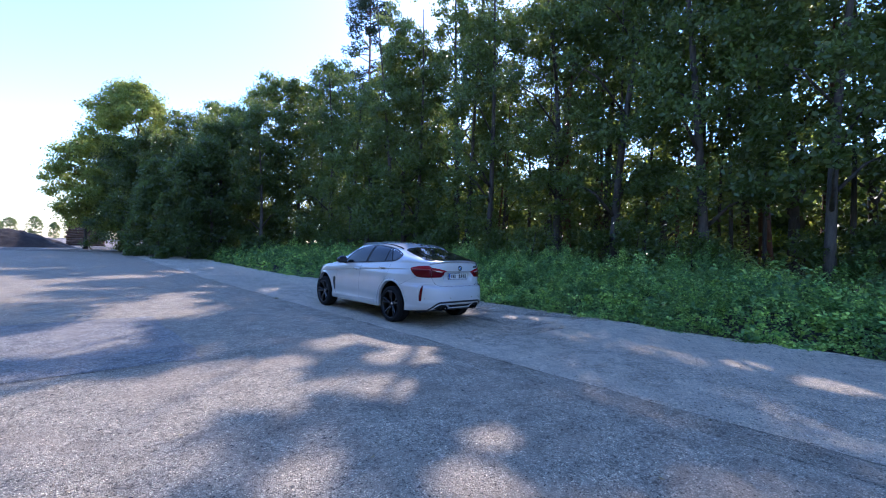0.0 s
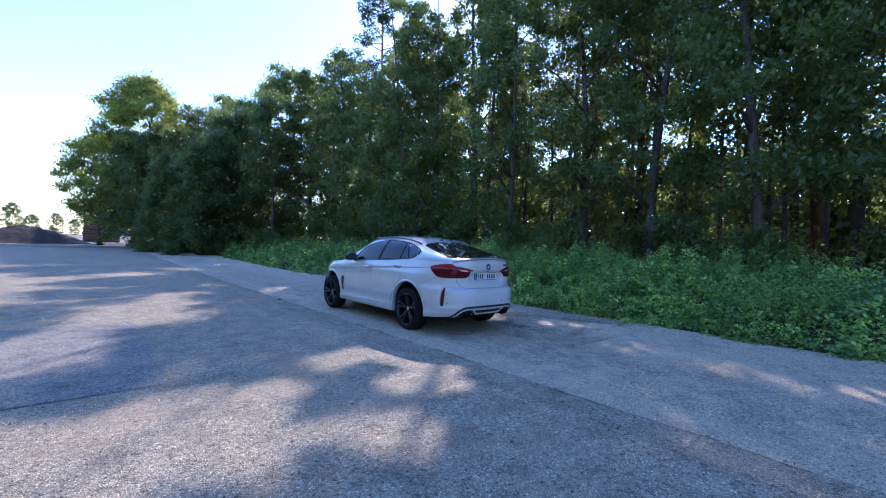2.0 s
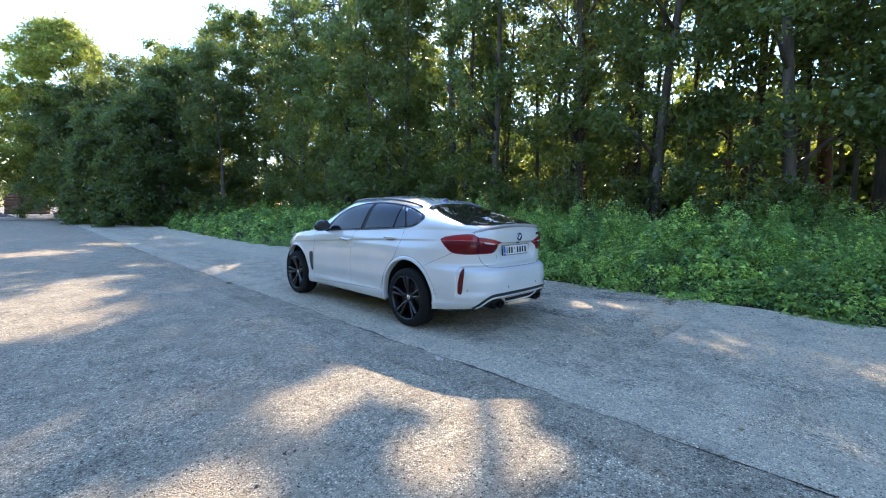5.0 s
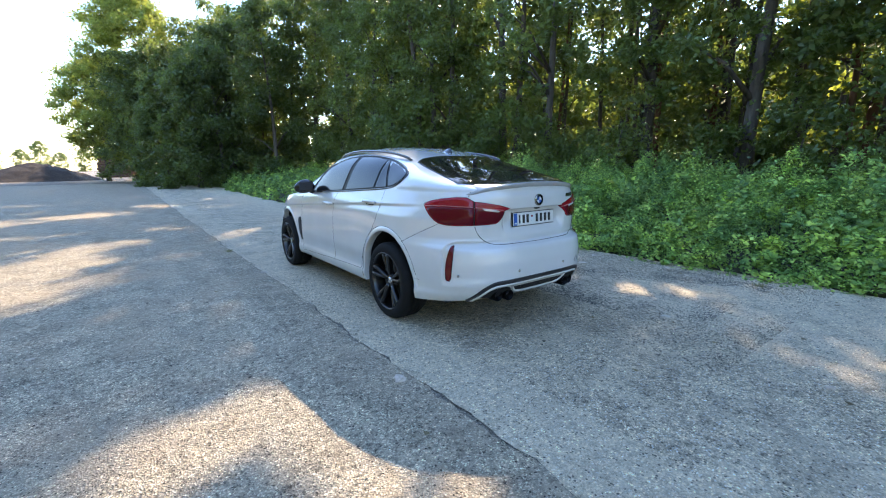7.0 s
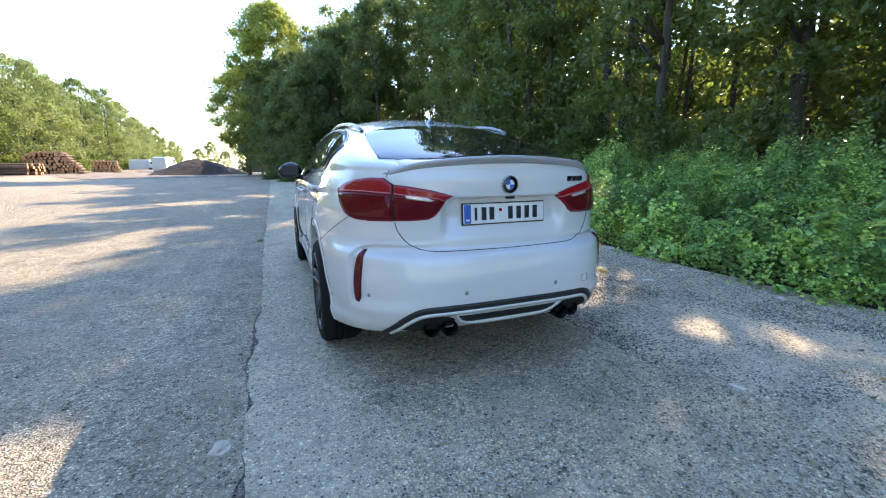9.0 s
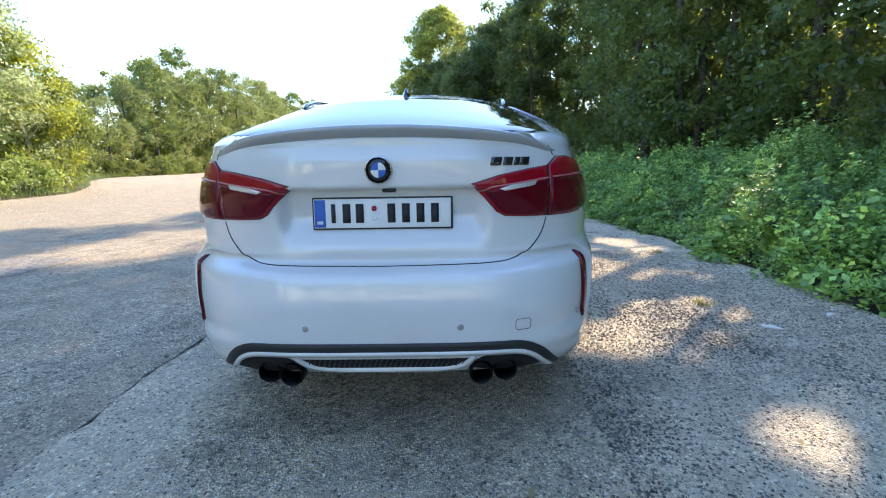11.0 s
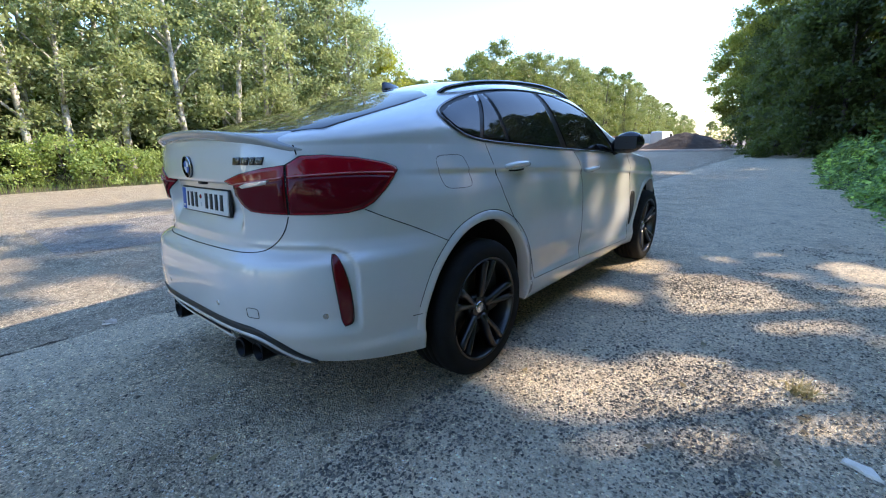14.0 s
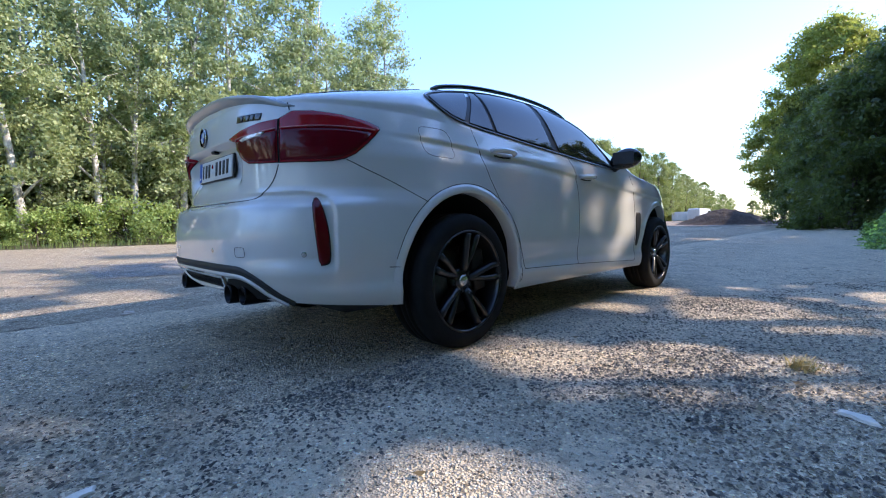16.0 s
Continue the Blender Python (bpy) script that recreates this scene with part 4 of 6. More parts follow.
        # shut lines
        lines = [[(-1.335, 1.215), (-1.318, 1.10), (-1.285, 0.97), (-1.215, 0.855), (-1.18, 0.805), (-1.075, 0.672), (-0.955, 0.52), (-0.91, 0.388)],
                 [(-0.28, 1.155), (-0.225, 1.05), (-0.19, 0.9), (-0.185, 0.6), (-0.205, 0.37)],
                 [(-0.91, 0.388), (-0.2, 0.37), (0.87, 0.325)],
                 [(0.80, 1.10), (0.86, 0.9), (0.87, 0.6), (0.87, 0.325)],
                 [(-2.124, 0.966), (-2.042, 0.923), (-1.888, 0.855), (-1.745, 0.782)],
                 [(-1.965, 0.478), (-1.895, 0.474)],
                 [(arch_y(-AXLE) + 0.497 * math.cos(radians(w)), ARCH_Z + 0.497 * math.sin(radians(w))) for w in range(-8, 172, 6)]]
        for ln in lines:
            part("shut_line", mesh_of("shut_line", *seam(ln, on_side, out_r, 0.0021, -0.0005, 6, 0.03, mir), M_gap), car)
        # handles: a bar over a cup panel; a dark band paints the cup's shadow
        for yh, zh in ((-1.10, 1.085), (-0.055, 1.02)):
            cup = rounded([(yh - 0.10, zh - 0.012), (yh - 0.05, zh - 0.038), (yh + 0.05, zh - 0.036), (yh + 0.09, zh - 0.01), (yh + 0.05, zh + 0.02), (yh - 0.05, zh + 0.022)], 1)
            part("handle_shadow", mesh_of("handle_shadow", *ribbon([(yh - 0.085, zh - 0.014), (yh, zh - 0.020), (yh + 0.07, zh - 0.014)], on_side, out_r, 0.010, 0.0035, 0.004, 0.03, mir), M_gap), car)
            part("handle_cup", mesh_of("handle_cup", *panel(cup, on_side, out_r, 0.002, 0.006, (0.95, 0.5), 0.03, mir), M_paint), car)
            pts = [lifted(on_side, yh + d, zh + 0.004, o, out_r) for d, o in ((-0.125, 0.004), (-0.11, 0.024), (-0.05, 0.036), (0.05, 0.036), (0.09, 0.026), (0.105, 0.004))]
            if mir:
                pts = [Vector((-p.x, p.y, p.z)) for p in pts]
            part("door_handle", mesh_of("door_handle", *tube(pts, (0.012, 0.015, 0.016, 0.016, 0.015, 0.012), 10), M_paint), car, "white door handle")
        # vent behind the front wheel
        vent = rounded([(0.885, 0.765), (0.955, 0.775), (1.0, 0.745), (0.985, 0.66), (0.96, 0.56), (0.93, 0.46), (0.895, 0.46), (0.89, 0.60)], 1)
        part("fender_vent", mesh_of("fender_vent", *panel(vent, on_side, out_r, 0.006, 0.01, (0.9, 0.5), 0.03, mir), M_plastic), car, "black side vent")
        # mirror
        bm = bmesh.new()
        bmesh.ops.create_uvsphere(bm, u_segments=24, v_segments=14, radius=1)
        for v in bm.verts:
            p = v.co
            k = 1 if p.y > 0 else 0.55
            v.co = Vector((p.x * 0.125 * (1 - 0.12 * p.z), p.y * 0.105 * k, p.z * 0.085 + 0.012 * p.x))
        bm.verts.index_update()
        cap = [v.co.copy() for v in bm.verts], [[v.index for v in f.verts] for f in bm.faces]
        bm.free()
        cap = moved(cap, pose(side * 1.045, 0.44, 1.205, 0, 0, side * 8))
        mo = part("door_mirror", mesh_of("door_mirror", *cap, M_black), car, "black door mirror")
        arm = tube([(side * 0.87, 0.50, 1.125), (side * 0.93, 0.49, 1.135), (side * 1.0, 0.46, 1.165)], (0.032, 0.028, 0.03), 10)
        part("mirror_arm", mesh_of("mirror_arm", *arm, M_plastic), mo)
        # matt black panel: the mirror's dark reflection is put into its colour
        mg = moved(box(0.165, 0.008, 0.10, 0.003), pose(side * 1.045, 0.386, 1.207, 0, 0, side * 8))
        part("mirror_dark_panel", mesh_of("mirror_dark_panel", *mg, M_plastic, False), mo)
        # roof rail
        rail = [(side * 0.595, -1.36, on_top(0.595, -1.36).z), (side * 0.60, -1.30, on_top(0.60, -1.30).z + 0.022), (side * 0.615, -1.0, on_top(0.615, -1.0).z + 0.035), (side * 0.625, -0.5, on_top(0.625, -0.5).z + 0.036), (side * 0.625, -0.1, on_top(0.625, -0.1).z + 0.034), (side * 0.61, 0.18, on_top(0.61, 0.18).z + 0.02), (side * 0.60, 0.25, on_top(0.60, 0.25).z - 0.005)]
        part("roof_rail", mesh_of("roof_rail", *tube(softened(rail), 0.014, 10), M_black), car, "black roof rail")
        # tail lamp, in two pieces
        inner = [(21.9, 1.082), (28.2, 1.112), (35.0, 1.133), (40.6, 1.144), (40.6, 1.05), (40.6, 0.955), (34.3, 0.957), (30.0, 0.962), (28.0, 0.980), (25.2, 1.03)]
        outer = [(41.3, 1.146), (44.6, 1.178), (49.7, 1.180), (57.2, 1.168), (64.0, 1.146), (67.0, 1.126), (67.3, 1.112), (65.7, 1.080), (63.6, 1.042), (60.4, 0.993), (57.8, 0.970), (54.4, 0.958), (49.2, 0.954), (41.3, 0.955), (41.3, 1.05)]

        def grown(poly, ku, kv):
            cu, cv = sum(p[0] for p in poly) / len(poly), sum(p[1] for p in poly) / len(poly)
            return [(cu + (u - cu) * ku, cv + (v - cv) * kv) for u, v in poly]
        for nm, poly in (("tail_lamp", inner), ("tail_lamp", outer)):
            lamp = part(nm, mesh_of(nm, *panel(poly, on_tail, out_b, 0.008, 0.02, (0.96, 0.8, 0.6, 0.4, 0.2), 1.0, mir), M_red), car, "red tail lamp")
            part("lamp_gasket", mesh_of("lamp_gasket", *panel(grown(poly, 1.03, 1.03), on_tail, out_b, 0.003, 0.02, (0.97, 0.6), 1.0, mir), M_gap), lamp)
            if poly is inner:
                dark = [(25.0, 1.056), (32, 1.072), (40.4, 1.090), (40.4, 1.02), (40.4, 0.961), (34.3, 0.963), (30.3, 0.968), (28.6, 0.984), (26.2, 1.028)]
                bar = [(23.8, 1.066), (31, 1.080), (40.4, 1.098)]
            else:
                dark = [(41.5, 1.094), (48, 1.099), (56, 1.100), (62.5, 1.096), (65.0, 1.088), (63.6, 1.056), (60.6, 1.004), (57.6, 0.977), (54.3, 0.965), (49.2, 0.961), (41.5, 0.961), (41.5, 1.02)]
                bar = [(41.6, 1.100), (50, 1.107), (58, 1.108), (66.0, 1.102)]
            part("lamp_insert", mesh_of("lamp_insert", *panel(dark, on_tail, out_b, 0.0128, 0.004, (0.97, 0.8, 0.6, 0.4, 0.2), 1.0, mir), M_reddark), lamp, "smoked lamp insert")
            part("light_bar", mesh_of("light_bar", *seam(bar, on_tail, out_b, 0.0035, 0.0135, 6, 1.0, mir), M_bar), lamp, "pink light strip")
            if poly is inner:
                rev = [(28.0, 1.064), (29.0, 1.056), (36.5, 1.073), (37.2, 1.093), (31, 1.080)]
                part("reversing_lamp", mesh_of("reversing_lamp", *panel(rev, on_tail, out_b, 0.0155, 0.004, (0.9, 0.5), 1.0, mir), M_clear), lamp, "clear reversing lamp")
        # reflector and the crease that runs into it
        refl = rounded([(50.0, 0.786), (50.9, 0.790), (52.0, 0.766), (52.9, 0.712), (53.5, 0.650), (53.8, 0.580), (53.75, 0.520), (53.2, 0.504), (51.4, 0.500), (50.95, 0.59), (50.45, 0.69)], 1)
        rf = part("reflector", mesh_of("reflector", *panel(refl, on_tail, out_b, 0.012, 0.024, (0.93, 0.7, 0.45, 0.2), 1.0, mir), M_reflector), car, "upright red reflector")
        part("lamp_gasket", mesh_of("lamp_gasket", *panel([(51.9 + (u - 51.9) * 1.16, 0.645 + (v - 0.645) * 1.03) for u, v in refl], on_tail, out_b, 0.003, 0.02, (0.95, 0.5), 1.0, mir), M_gap), rf)
        part("shut_line", mesh_of("shut_line", *seam([(0, 0.782), (15, 0.784), (28, 0.787), (33, 0.797), (37, 0.835), (39.6, 0.89), (40.6, 0.945)], on_tail, out_b, 0.0028, -0.0005, 6, 1.0, mir), M_gap), car)
        part("shut_line", mesh_of("shut_line", *seam([(43.6, 1.185), (43.3, 1.205), (42.8, 1.222)], on_tail, out_b, 0.0032, -0.0008, 6, 1.0, mir), M_gap), car)
        # exhaust: pipes over a flat dark panel that paints the cutout's shade
        cut = rounded([(0.345, 0.425), (0.48, 0.437), (0.56, 0.425), (0.61, 0.385), (0.63, 0.335), (0.33, 0.345)], 1)
        part("exhaust_shade_panel", mesh_of("exhaust_shade_panel", *panel([(side * u, v) for u, v in cut], on_back, out_b, 0.003, 0.01, (0.9, 0.5), 0.03), M_gap), car)
        for xe in (0.370, 0.468):
            pipe = lathe([(0.035, 0.20), (0.038, -0.012), (0.044, -0.014), (0.047, -0.006), (0.047, 0.22)], 26)
            pipe = [Vector((side * xe + p[1], -2.475 + 0.03 * (xe > 0.4) + p[0], 0.355 + p[2])) for p in pipe[0]], pipe[1]
            part("tailpipe", mesh_of("tailpipe", *pipe, M_exhaust), car, "round black tailpipe")
        part("parking_sensor", mesh_of("parking_sensor", *panel([(side * 0.29 + 0.012 * math.cos(w), 0.56 + 0.012 * math.sin(w)) for w in np.arange(0, 6.28, 0.5236)], on_back, out_b, 0.002, 0.004, (0.8, 0.5), 0.005), M_chrome), car)
        part("parking_sensor", mesh_of("parking_sensor", *panel([(side * (47.9 + 0.62 * math.cos(w)), 0.548 + 0.012 * math.sin(w)) for w in np.arange(0, 6.28, 0.5236)], on_tail, out_b, 0.002, 0.004, (0.8, 0.5), 0.2), M_chrome), car)
        hl = rounded([(1.75, 0.84), (2.0, 0.80), (2.2, 0.76), (2.2, 0.70), (1.95, 0.70), (1.8, 0.76)], 1)
        part("headlamp", mesh_of("headlamp", *panel(hl, on_side, out_r, 0.006, 0.02, (0.9, 0.5), 0.04, mir), M_glass), car, "dark headlamp panel")
    # fuel flap, on the right flank only
    fc = [(-1.748, 1.165), (-1.545, 1.168), (-1.520, 1.012), (-1.728, 1.016)]
    flap = []
    for k in range(4):
        p, q = Vector(fc[k]), Vector(fc[(k + 1) % 4])
        flap += [tuple(p.lerp(q, t)) for t in (0.14, 0.5, 0.86)]
    flap = rounded(flap, 2)
    flap.append(flap[0])
    part("fuel_flap", mesh_of("fuel_flap", *seam(flap, on_side, out_r, 0.0014, -0.0004), M_gap), car, "fuel flap outline")
    # rear window and lip
    rw = rounded([(-0.585, -1.405), (-0.25, -1.365), (0.25, -1.365), (0.585, -1.405), (0.62, -1.62), (0.655, -1.95), (0.67, -2.235), (0.3, -2.295), (-0.3, -2.295), (-0.67, -2.235), (-0.655, -1.95), (-0.62, -1.62)], 1)
    up = (0, -0.3, 1)
    fr = part("rear_window_surround", mesh_of("rear_window_surround", *panel([(u * 0.97, -1.75 + (v + 1.75) * 0.97) for u, v in rw], on_top, up, 0.001, 0.012, (0.985, 0.8, 0.6, 0.4, 0.2), 0.06), M_black), car)
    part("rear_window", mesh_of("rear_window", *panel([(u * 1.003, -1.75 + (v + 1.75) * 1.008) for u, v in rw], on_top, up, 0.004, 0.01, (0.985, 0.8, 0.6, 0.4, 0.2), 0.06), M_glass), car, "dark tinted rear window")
    lip_v, lip_f = [], []
    n = 40
    for i in range(n + 1):
        x = -0.675 + 1.35 * i / n
        e = 1 - sstep(0.40, 0.675, abs(x))
        yb = on_back(x, 1.225).y
        zt = 1.298 - 0.056 * (abs(x) / 0.66) ** 2.0 - 0.03 * (1 - e) ** 3
        y_in = yb + 0.17
        sec = ((y_in, on_top(x, y_in).z - 0.002), (yb + 0.10, max(on_top(x, yb + 0.10).z + 0.003, zt - 0.006)), (yb - 0.004 - 0.012 * e, zt), (yb - 0.014 - 0.012 * e, zt - 0.005), (yb - 0.012 - 0.010 * e, zt - 0.020), (yb + 0.012, zt - 0.044 - 0.004 * e), (yb + 0.10, zt - 0.05))
        lip_v += [(x, yy, zz) for yy, zz in sec]
    m = 7
    for i in range(n):
        for k in range(m):
            k2 = (k + 1) % m
            lip_f.append((i * m + k, i * m + m + k, i * m + m + k2, i * m + k2))
    lip_f += [tuple(range(m)), tuple(range(n * m + m - 1, n * m - 1, -1))]
    part("rear_spoiler", mesh_of("rear_spoiler", lip_v, lip_f, M_lip), car, "white spoiler lip, greyed for the dark trees it reflects")
    # badge, lettered mark as plain bars, plate
    rb = on_back(0, 1.138) + Vector((0, -0.004, 0))

    def disc(r0, r1, y0, y1):
        v, f = lathe([(r0, y0), (r1, y0), (r1, y1)], 40)
        return [Vector((rb.x + p[1], rb.y - p[0], rb.z + p[2])) for p in v], f
    badge = part("badge", mesh_of("badge", *disc(0.0, 0.05, 0.004, -0.006), M_black), car, "round black badge with blue and white centre")
    part("badge_ring", mesh_of("badge_ring", *disc(0.046, 0.050, 0.0065, -0.002), M_chrome), badge)
    for q in range(4):
        vs = [(rb.x, rb.y - 0.006, rb.z)] + [(rb.x + 0.027 * math.cos(w), rb.y - 0.006, rb.z + 0.027 * math.sin(w)) for w in np.linspace(q * math.pi / 2, (q + 1) * math.pi / 2, 9)]
        part("badge_quarter", mesh_of("badge_quarter", vs, [(0, i, i + 1) for i in range(1, 9)], M_blue if q % 2 else M_plate), badge)
    for x0, x1 in ((0.405, 0.445), (0.452, 0.487), (0.494, 0.515), (0.519, 0.552)):
        part("badge_bar", mesh_of("badge_bar", *panel([(x0, 1.148), (x1, 1.148), (x1 + 0.006, 1.178), (x0 + 0.006, 1.178)], on_back, out_b, 0.005, 0.004, (0.95, 0.5), 0.02), M_black), car, "black model mark as a plain bar")
    yp = -2.392
    tilt = pose(0, yp - 0.014, 0.977, -4)
    plate = part("number_plate", mesh_of("number_plate", *moved(box(0.52, 0.008, 0.11, 0.003), tilt), M_plate), car, "white number plate with a blue end")
    part("plate_frame", mesh_of("plate_frame", *moved(box(0.535, 0.012, 0.123, 0.004), tilt @ pose(0, 0.008, 0)), M_plastic), plate)
    part("plate_band", mesh_of("plate_band", *moved(box(0.042, 0.003, 0.104, 0.001), tilt @ pose(-0.236, -0.004, 0)), M_blue), plate, "blue band")
    part("plate_mark", mesh_of("plate_mark", *moved(box(0.022, 0.002, 0.012), tilt @ pose(-0.236, -0.006, -0.034)), M_plate), plate)
    xs = (-0.185, -0.135, -0.085, 0.035, 0.090, 0.145, 0.200)
    for xx in xs:
        part("plate_mark", mesh_of("plate_mark", *moved(box(0.030 if xx != xs[0] else 0.016, 0.002, 0.072), tilt @ pose(xx, -0.005, 0)), M_plastic), plate, "plain dark bar")
    seal = lathe([(0.0, 0.005), (0.010, 0.005), (0.010, 0.0)], 16)
    for dz, mm in ((0.018, M_red), (-0.018, M_plate)):
        part("plate_seal", mesh_of("plate_seal", *moved(([Vector((p[1], -p[0], p[2])) for p in seal[0]], seal[1]), tilt @ pose(-0.03, -0.002, dz)), mm), plate)
    cam_v = moved(box(0.05, 0.03, 0.016, 0.005), pose(0.03, -2.41, 1.064))
    part("reversing_camera", mesh_of("reversing_camera", *cam_v, M_plastic), car)
    # lower bumper: dark strip, mesh grille between its white lip
    strip = [(-0.70, 0.325), (-0.66, 0.37), (-0.61, 0.43), (-0.55, 0.468), (-0.48, 0.480), (0.0, 0.480), (0.48, 0.480), (0.55, 0.468), (0.61, 0.43), (0.66, 0.37), (0.70, 0.325)]
    part("bumper_strip", mesh_of("bumper_strip", *ribbon(strip, on_back, out_b, 0.036, 0.005), M_plastic), car, "black strip along the bumper's lower edge")
    edge = [(-0.672, 0.322), (-0.632, 0.362), (-0.585, 0.413), (-0.535, 0.442), (-0.47, 0.452), (0.0, 0.452), (0.47, 0.452), (0.535, 0.442), (0.585, 0.413), (0.632, 0.362), (0.672, 0.322)]
    part("bumper_edge", mesh_of("bumper_edge", *ribbon(edge, on_back, out_b, 0.019, 0.011), M_paint), car, "white edge below the black strip")
    gr = [(-0.325, 0.422), (0.325, 0.422), (0.275, 0.372), (-0.275, 0.372)]
    g = part("bumper_grille", mesh_of("bumper_grille", *panel(gr, on_back, out_b, 0.002, 0.01, (0.95, 0.5), 0.04), M_gap), car, "black mesh grille")
    for i in range(-15, 16):
        x = i * 0.02
        ln = tube([on_back(x - 0.008, 0.378) + Vector((0, -0.004, 0)), on_back(x + 0.008, 0.418) + Vector((0, -0.004, 0))], 0.0025, 5)
        part("grille_bar", mesh_of("grille_bar", *ln, M_plastic), g)
    lipw = [(-0.345, 0.435), (-0.285, 0.362), (0.0, 0.357), (0.285, 0.362), (0.345, 0.435)]
    part("bumper_lip", mesh_of("bumper_lip", *ribbon(lipw, on_back, out_b, 0.016, 0.012), M_paint), car, "white lower bumper lip")
    hc = [(0.50, 0.535), (0.50, 0.578), (0.56, 0.578), (0.56, 0.535)]
    hk = []
    for k in range(4):
        p, q = Vector(hc[k]), Vector(hc[(k + 1) % 4])
        hk += [tuple(p.lerp(q, t)) for t in (0.12, 0.5, 0.88)]
    hk = rounded(hk, 1)
    hk.append(hk[0])
    part("tow_cover", mesh_of("tow_cover", *seam(hk, on_back, out_b, 0.0011, -0.0003, 6, 0.006), M_gap), car, "square tow eye cover")
    # roof aerial
    fin_p = []
    for t, w, h in ((0.0, 0.006, 0.0), (0.25, 0.024, 0.018), (0.6, 0.030, 0.038), (0.85, 0.020, 0.048), (1.0, 0.009, 0.045), (1.0, 0.009, 0.0)):
        fin_p.append((-1.08 - 0.15 * t, w, h))
    fv, ff = [], []
    for y, w, h in fin_p:
        z = on_top(0, y).z
        fv += [(-w, y, z - 0.004), (-w * 0.3, y, z + h), (w * 0.3, y, z + h), (w, y, z - 0.004)]
    for i in range(len(fin_p) - 1):
        ff += [(i * 4 + k, i * 4 + k + 1, i * 4 + k + 5, i * 4 + k + 4) for k in range(3)]
    part("roof_aerial", mesh_of("roof_aerial", fv, ff, M_black), car, "black shark fin aerial")
    return car


build_car()


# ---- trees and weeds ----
# sun spots placed to fit the camera's view (x, y, radius on the ground)
SUN_SPOTS = np.array([
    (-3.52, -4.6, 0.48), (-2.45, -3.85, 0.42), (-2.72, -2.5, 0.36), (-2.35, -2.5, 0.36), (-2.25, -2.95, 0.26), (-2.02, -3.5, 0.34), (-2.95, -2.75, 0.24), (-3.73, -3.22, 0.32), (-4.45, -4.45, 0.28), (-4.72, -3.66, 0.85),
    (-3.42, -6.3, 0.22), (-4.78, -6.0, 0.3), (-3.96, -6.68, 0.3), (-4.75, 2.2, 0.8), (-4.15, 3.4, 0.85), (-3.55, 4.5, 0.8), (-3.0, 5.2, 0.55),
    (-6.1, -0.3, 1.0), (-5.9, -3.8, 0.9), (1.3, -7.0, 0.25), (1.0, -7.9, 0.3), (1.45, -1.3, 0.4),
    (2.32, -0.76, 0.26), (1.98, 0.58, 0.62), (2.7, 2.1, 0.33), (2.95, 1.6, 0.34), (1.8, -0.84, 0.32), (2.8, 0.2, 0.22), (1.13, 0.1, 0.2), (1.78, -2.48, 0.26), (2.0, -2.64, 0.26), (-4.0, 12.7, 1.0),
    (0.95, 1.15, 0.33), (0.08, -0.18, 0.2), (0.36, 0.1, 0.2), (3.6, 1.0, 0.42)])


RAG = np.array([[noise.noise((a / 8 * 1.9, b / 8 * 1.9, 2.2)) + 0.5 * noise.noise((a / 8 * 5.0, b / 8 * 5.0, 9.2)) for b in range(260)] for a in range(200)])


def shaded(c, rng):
    """Which leaves stay: those that throw their shadow outside the sun spots; others are cut away."""
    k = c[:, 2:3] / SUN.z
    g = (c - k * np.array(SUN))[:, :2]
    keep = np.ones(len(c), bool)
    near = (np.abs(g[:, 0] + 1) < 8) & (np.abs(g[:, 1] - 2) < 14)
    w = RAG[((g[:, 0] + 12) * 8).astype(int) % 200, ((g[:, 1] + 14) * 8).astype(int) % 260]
    for x, y, r in SUN_SPOTS:
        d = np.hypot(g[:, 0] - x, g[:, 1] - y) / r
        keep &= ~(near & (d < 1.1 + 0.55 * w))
    # more leaves cut out by noise, so that sun dapples the asphalt right of the car
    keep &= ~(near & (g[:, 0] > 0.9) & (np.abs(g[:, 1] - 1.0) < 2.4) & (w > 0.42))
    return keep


def leaves(c, size, rng, up=0.35, slim=0.55):
    """Four-cornered leaves at the centres c."""
    n = len(c)
    nrm = rng.standard_normal((n, 3)) + np.array((0, 0, up))
    nrm /= np.linalg.norm(nrm, axis=1, keepdims=True)
    a = np.cross(nrm, rng.standard_normal((n, 3)))
    a /= np.linalg.norm(a, axis=1, keepdims=True) + 1e-9
    b = np.cross(nrm, a)
    s = (size * rng.uniform(0.6, 1.3, n))[:, None] if not isinstance(size, np.ndarray) else size[:, None]
    a, b = a * s * 0.5, b * s * 0.5 * slim
    bend = nrm * s * 0.12
    return np.stack([c - a, c + b - bend - a * 0.15, c + a, c - b - bend - a * 0.15], axis=1)


